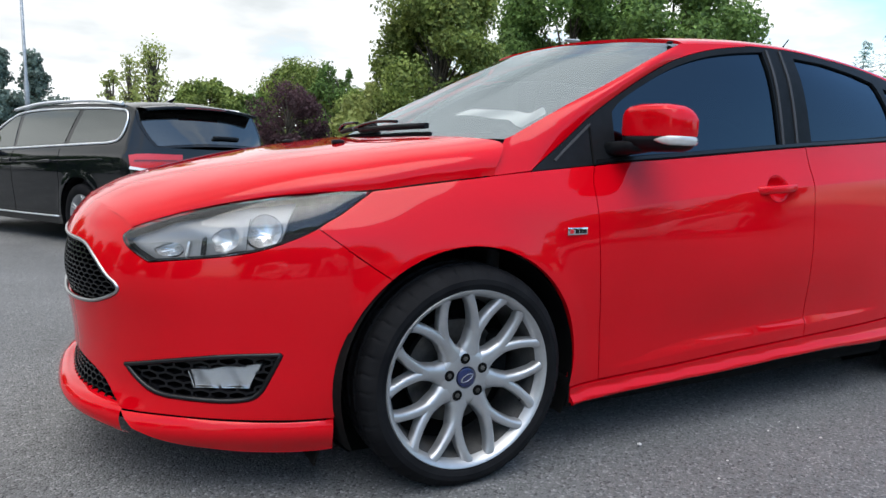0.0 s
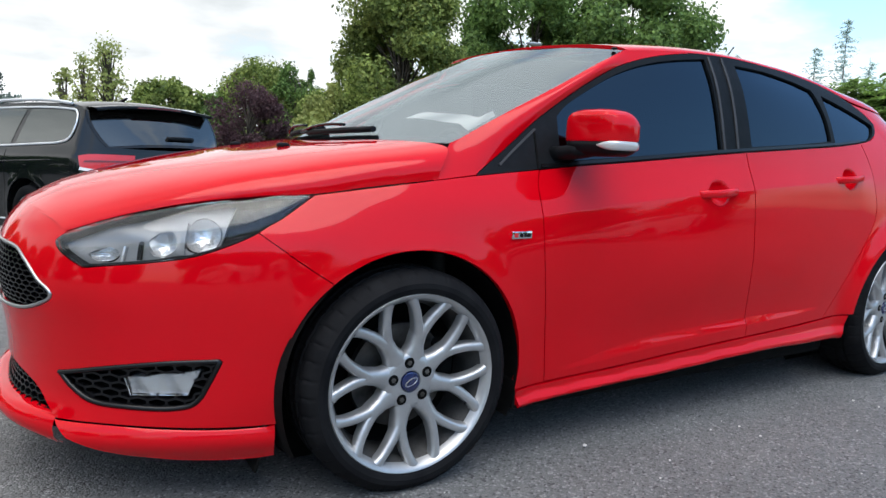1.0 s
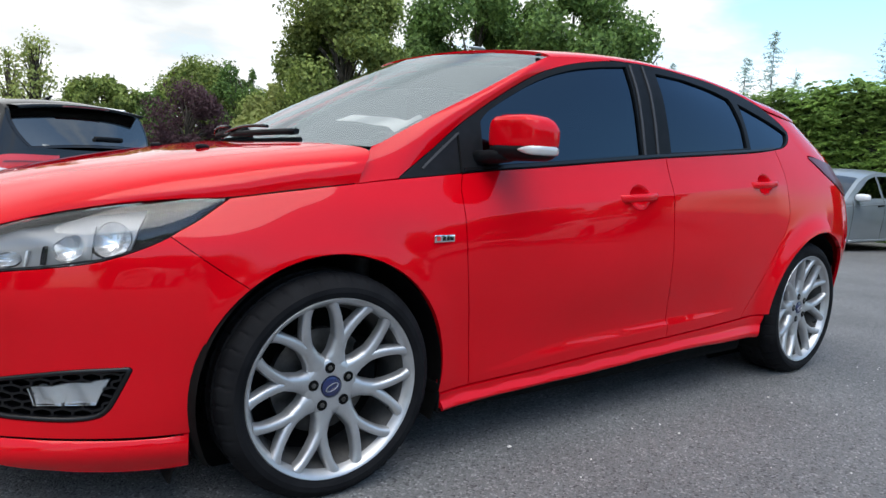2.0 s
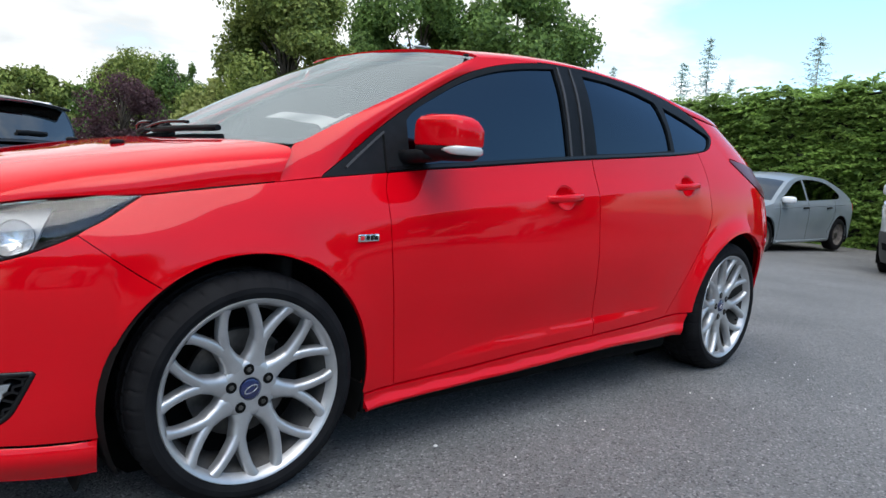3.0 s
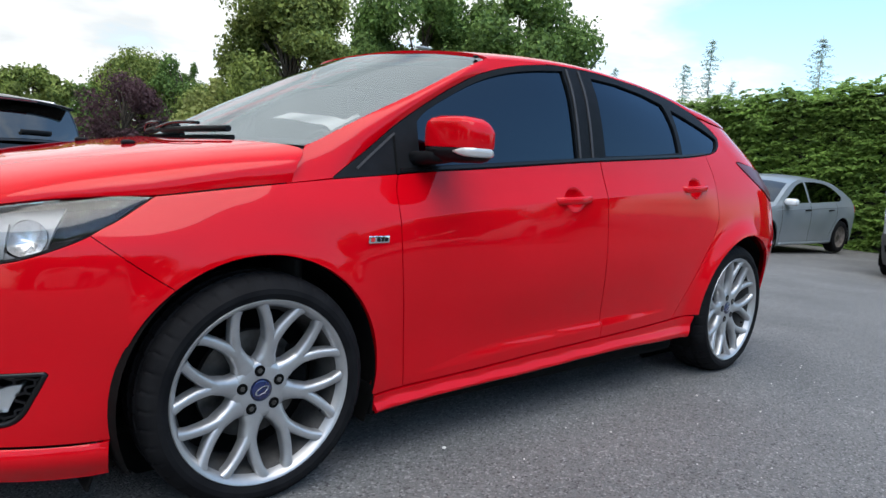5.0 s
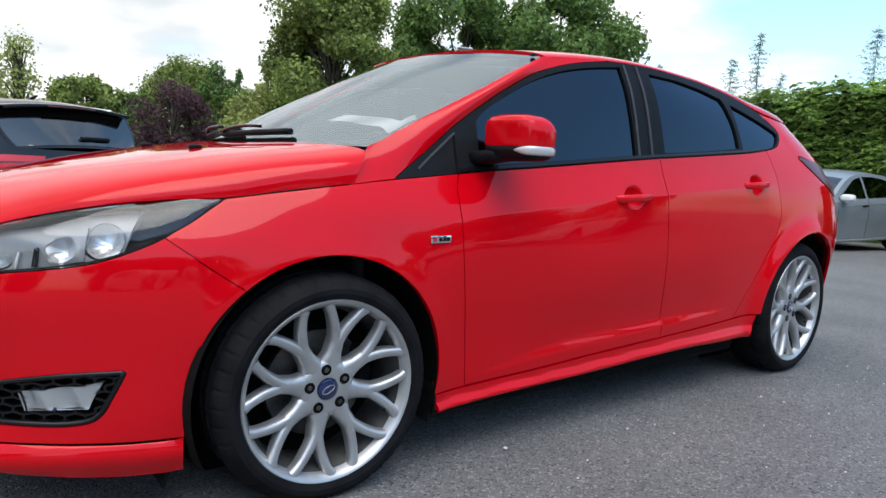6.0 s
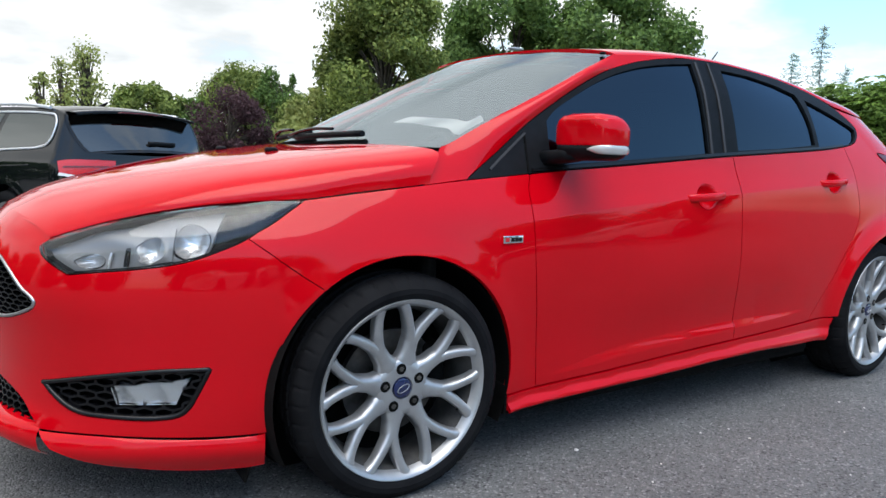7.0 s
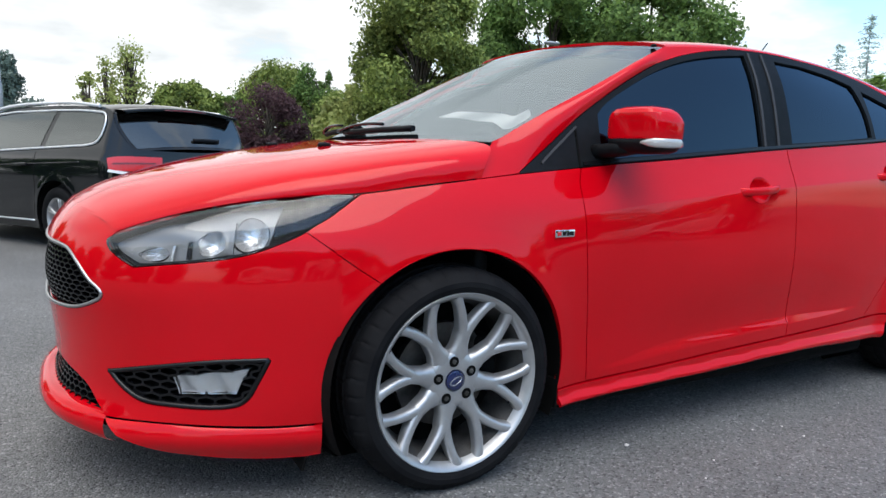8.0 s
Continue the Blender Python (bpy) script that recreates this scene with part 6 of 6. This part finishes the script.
part("plate", box_mesh("plate", (.012, .52, .11), (3.885, 0, .62), .003), PLATE, estate)
part("plate_bar", box_mesh("plate_bar", (.004, .40, .05), (3.893, 0, .62), .001), TRIM, estate)

# grey saloon by the hedge
sh = Shell(2.85, .95, .98, 1.88, 1.49, [.2, .45, .68, .80], [.93, 1.0, .97, .84], [.2, .45, .70, .92, 1.05, 1.2, 1.4], [.92, 1.0, .98, .92, .86, .7, .5], xt=.50)
saloon_belt = [(.25, .93), (1.2, .955), (2.2, .985), (2.9, 1.0), (3.3, 1.0), (4.35, .99)]
saloon_roof = [(.25, .93), (1.0, 1.33), (1.5, 1.425), (2.0, 1.43), (2.5, 1.385), (3.0, 1.22), (3.42, 1.02)]
f_w = outline(curve([(.52, .975), (.9, 1.18), (1.15, 1.305), (1.42, 1.365)], 5), [(1.46, .985)])
r_w = outline([(1.54, .985), (1.50, 1.372)], curve([(1.9, 1.375), (2.3, 1.335), (2.65, 1.23), (2.85, 1.12)], 5), curve([(2.86, 1.06), (2.75, 1.025)], 3))
saloon, sh, over, ks = plain_car("grey_saloon", pose(14.33 - 2.94, 3.11 + .90, gz(13.0, 3.5), 0, 0, -3), "dusty silver-grey saloon parked by the hedge", sh, GREY_PAINT, saloon_belt, saloon_roof, [(-1.3, .72), (-.62, .80), (-.3, .85), (0, .885), (.25, .93)], [f_w, r_w], roof_crown=.06, steel=True)
on_flank(saloon, sh, "door_gap", outline([(1.50, .26), (1.508, .26), (1.515, .98), (1.507, .98)]), LINER, .001, thick=.002)
on_flank(saloon, sh, "door_gap", outline([(.47, .26), (.478, .26), (.468, .94), (.46, .94)]), LINER, .001, thick=.002)
on_flank(saloon, sh, "door_gap", outline([(2.34, .35), (2.348, .35), (2.56, .68), (2.62, .98), (2.612, .98), (2.55, .68)]), LINER, .001, thick=.002)
on_flank(saloon, sh, "headlight", outline(curve([(-1.0, .63), (-.6, .68), (-.25, .80)], 4), curve([(-.3, .83), (-.6, .80), (-1.0, .72)], 4)), HEAD_CLEAR, .006, "clear headlight")
on_flank(saloon, sh, "tail_lamp", outline([(3.52, .80), (3.75, .78), (3.8, .93), (3.50, .95)]), LAMP_RED, .006, "red tail lamp")
for sg in (-1, 1):
    part("door_mirror", super_egg("door_mirror", (.60, sg * 1.0, 1.0), (.08, .12, .065), .65), WHITE_PAINT, saloon, "pale door mirror")
    for hx in (1.36, 2.30):
        part("door_handle", sweep("door_handle", line_on(sh, [(hx - .10, .845), (hx, .852), (hx + .10, .855)], .02, sg > 0), .028, .02, 8, up=(0, 1, 0)), TRIM, saloon)
    part("flank_crease", sweep("flank_crease", line_on(sh, [(.3, .84), (1.3, .87), (2.4, .90), (3.1, .915)], .001, sg > 0), .02, .006, 6, up=(0, 1, 0)), GREY_PAINT, saloon)
    part("sill", sweep("sill", line_on(sh, [(.45, .235), (1.4, .23), (2.40, .235)], .01, sg > 0), .05, .03, 6, up=(0, 1, 0)), GREY_PAINT, saloon)
    part("mud_flap", box_mesh("mud_flap", (.02, .2, .22), (3.26, sg * .80, .26), .005), LINER, saloon)

# pale van by the hedge
sh = Shell(2.66, .92, .85, 1.84, 1.83, [.2, .45, .75, .95, 1.05], [.93, 1.0, .96, .82, .7], [.2, .6, 1.1, 1.7], [.95, 1.0, 1.0, .96], xt=.55)
van_belt = [(.05, 1.08), (1.2, 1.12), (2.4, 1.14), (4.2, 1.14)]
van_roof = [(.05, 1.08), (.75, 1.62), (1.2, 1.74), (2.4, 1.76), (3.2, 1.72), (3.42, 1.14)]
v_w = outline([(.42, 1.14), (.82, 1.5), (1.0, 1.6), (1.35, 1.62), (1.4, 1.16)])
van, sh, over, ks = plain_car("pale_van", pose(10.40, -.02, gz(11, .2) + .01, 0, 0, 5), "silver-grey small van with a dark bumper", sh, SILVER_PAINT, van_belt, van_roof, [(-1.3, .88), (-.62, .97), (-.3, 1.02), (0, 1.07), (.05, 1.08)], [v_w], roof_crown=.06, lower=.62)
on_flank(van, sh, "headlight", outline(curve([(-.98, .72), (-.7, .76), (-.38, .88)], 4), curve([(-.35, .96), (-.6, .93), (-.98, .82)], 4)), HEAD_CLEAR, .008, "clear swept headlight")
on_flank(van, sh, "grille", outline([(-1.3, .60), (-1.08, .62), (-1.0, .70), (-1.06, .80), (-1.3, .82)]), GLOSS_BLACK, .016, "black front grille")
for gz0 in (.64, .69, .74, .79):
    for k in (False, True):
        part("grille_slat", sweep("grille_slat", line_on(sh, [(-1.3, gz0), (-1.15, gz0), (-1.06, gz0)], .022, k), .012, .01, 6, up=(0, 0, 1)), SATIN, van)
on_flank(van, sh, "lower_grille", outline([(-1.3, .32), (-1.0, .34), (-.97, .44), (-1.3, .45)]), LINER, .02)
on_flank(van, sh, "fog_recess", outline([(-.88, .36), (-.66, .38), (-.64, .47), (-.86, .46)]), LINER, .02)
for sg in (-1, 1):
    part("door_mirror", super_egg("door_mirror", (.50, sg * 1.0, 1.18), (.07, .11, .09), .6), SILVER_PAINT, van)

# pale cars in the row across the car park
ROW = [(-10.5, -17.2, 0), (-5.4, -17.6, 1), (1.2, -17.0, 0), (6.6, -17.4, 1), (12.4, -17.2, 0), (17.8, -17.5, 1)]
for rx, ry, kind in ROW:
    sh = Shell(2.65, .88, .9, 1.82, 1.55, [.2, .45, .70, .80], [.93, 1.0, .97, .86], [.2, .45, .70, .92, 1.05, 1.3, 1.45], [.92, 1.0, 1.0, .96, .88, .66, .5], xt=.5)
    r_belt = [(.30, .93), (1.2, .955), (2.2, .98), (2.9, 1.0), (3.2, 1.01), (4.2, 1.01)]
    r_roof = [(.30, .93), (1.0, 1.34), (1.5, 1.46), (2.1, 1.475), (2.8, 1.42), (3.1, 1.33), (3.35, 1.01)]
    a_w = outline(curve([(.55, .975), (.95, 1.22), (1.2, 1.35), (1.38, 1.39)], 5), [(1.42, .985)])
    b_w = outline([(1.50, .985), (1.47, 1.40)], curve([(1.9, 1.405), (2.4, 1.375), (2.75, 1.28)], 4), [(2.85, 1.04), (2.7, 1.02)])
    plain_car("parked_car", pose(rx, ry, 0, 0, 0, 180 + 2 * kind), "pale parked car in the row across the car park", sh, WHITE_PAINT, r_belt, r_roof, [(-1.3, .74), (-.62, .80), (-.3, .85), (0, .89), (.30, .93)], [a_w, b_w], group="cars across the car park")

# ---- lamp posts, tree line behind, small stones ----
def lamp_post(x, y, height, label, lean=(0, 0), arm=.5, r=.07):
    t = thing("lamp_post", pose(x, y, gz(x, y) - .02), label, "street lamp")
    top = (lean[0] * height, lean[1] * height, height)
    part("pole", sweep("pole", [(0, 0, 0), (top[0] * .3, top[1] * .3, height * .3), (top[0] * .31, top[1] * .31, height * .31), top], [r * 2, r * 2, r * 1.4, r], [r * 2, r * 2, r * 1.4, r], 12, up=(0, 1, 0)), GALV, t)
    head = super_egg("lamp_head", (top[0] + arm * .5, top[1] - arm * .3, height + .02), (.30, .14, .05), .7)
    part("lamp_head", head, GALV, t)
    part("lamp_glass", super_egg("lamp_glass", (top[0] + arm * .5, top[1] - arm * .3, height - .02), (.22, .10, .03), .8), SIGNAL_WHITE, t)


lamp_post(*bearing(-3.1, 32), 11.5, "tall galvanised lamp post beyond the car park", (-.006, 0), r=.09)
lamp_post(*bearing(36.6, 24), 5.35, "small galvanised lamp post before the trees", (0, 0))
BOUNDARY = [(-22, -26.5, 6.6, 3.6), (-15, -25, 6.2, 3.6), (-8.5, -28, 7.0, 4.0), (-2, -26.5, 6.4, 3.8), (5, -25, 6.8, 4.0), (12, -28, 6.6, 3.8), (19, -26.5, 7.0, 4.0), (27, -25, 6.6, 3.8)]
BOUNDARY += [(-27, -14, 6.4, 3.4), (-26, -7, 7.0, 3.6), (-27, 0, 6.6, 3.6), (-26, 7, 7.2, 3.8), (-28, 14, 7.0, 3.8), (-26, 21, 7.5, 4.0), (-22, 27, 7.5, 4.0), (-17, 33, 7.5, 4.0)]
for k, (x, y, h, r) in enumerate(BOUNDARY):
    tree("boundary_tree", x, y, h, r, LEAF_DEEP, "dark green tree in the row round the car park", 60 + k, 16000, .19, .0, 46, .05, False, .36)

rng = np.random.default_rng(77)
STONES = [(.682, -.894, .0075), (1.335, -1.119, .0045), (2.059, -1.058, .006), (.73, -1.19, .004), (2.116, -1.327, .0045), (.861, -1.112, .004), (1.344, -1.024, .0045)]
STONES += [(rng.uniform(-.6, 3.6), rng.uniform(-1.9, -.95), rng.uniform(.0018, .004)) for k in range(60)]
for x, y, r in STONES:
    bm = bmesh.new()
    bmesh.ops.create_icosphere(bm, subdivisions=1, radius=r)
    for v in bm.verts:
        v.co = Vector((v.co.x * rng.uniform(.8, 1.4), v.co.y * rng.uniform(.8, 1.4), v.co.z * .7))
    me = bpy.data.meshes.new("pebble")
    bm.to_mesh(me); bm.free()
    me.materials.append(PEBBLE)
    ob = new("pebble", me)
    ob.location = (x, y, r * .4)
    tagged(ob, "small pale pebble lying on the asphalt", "pebble", "pebbles on the asphalt")
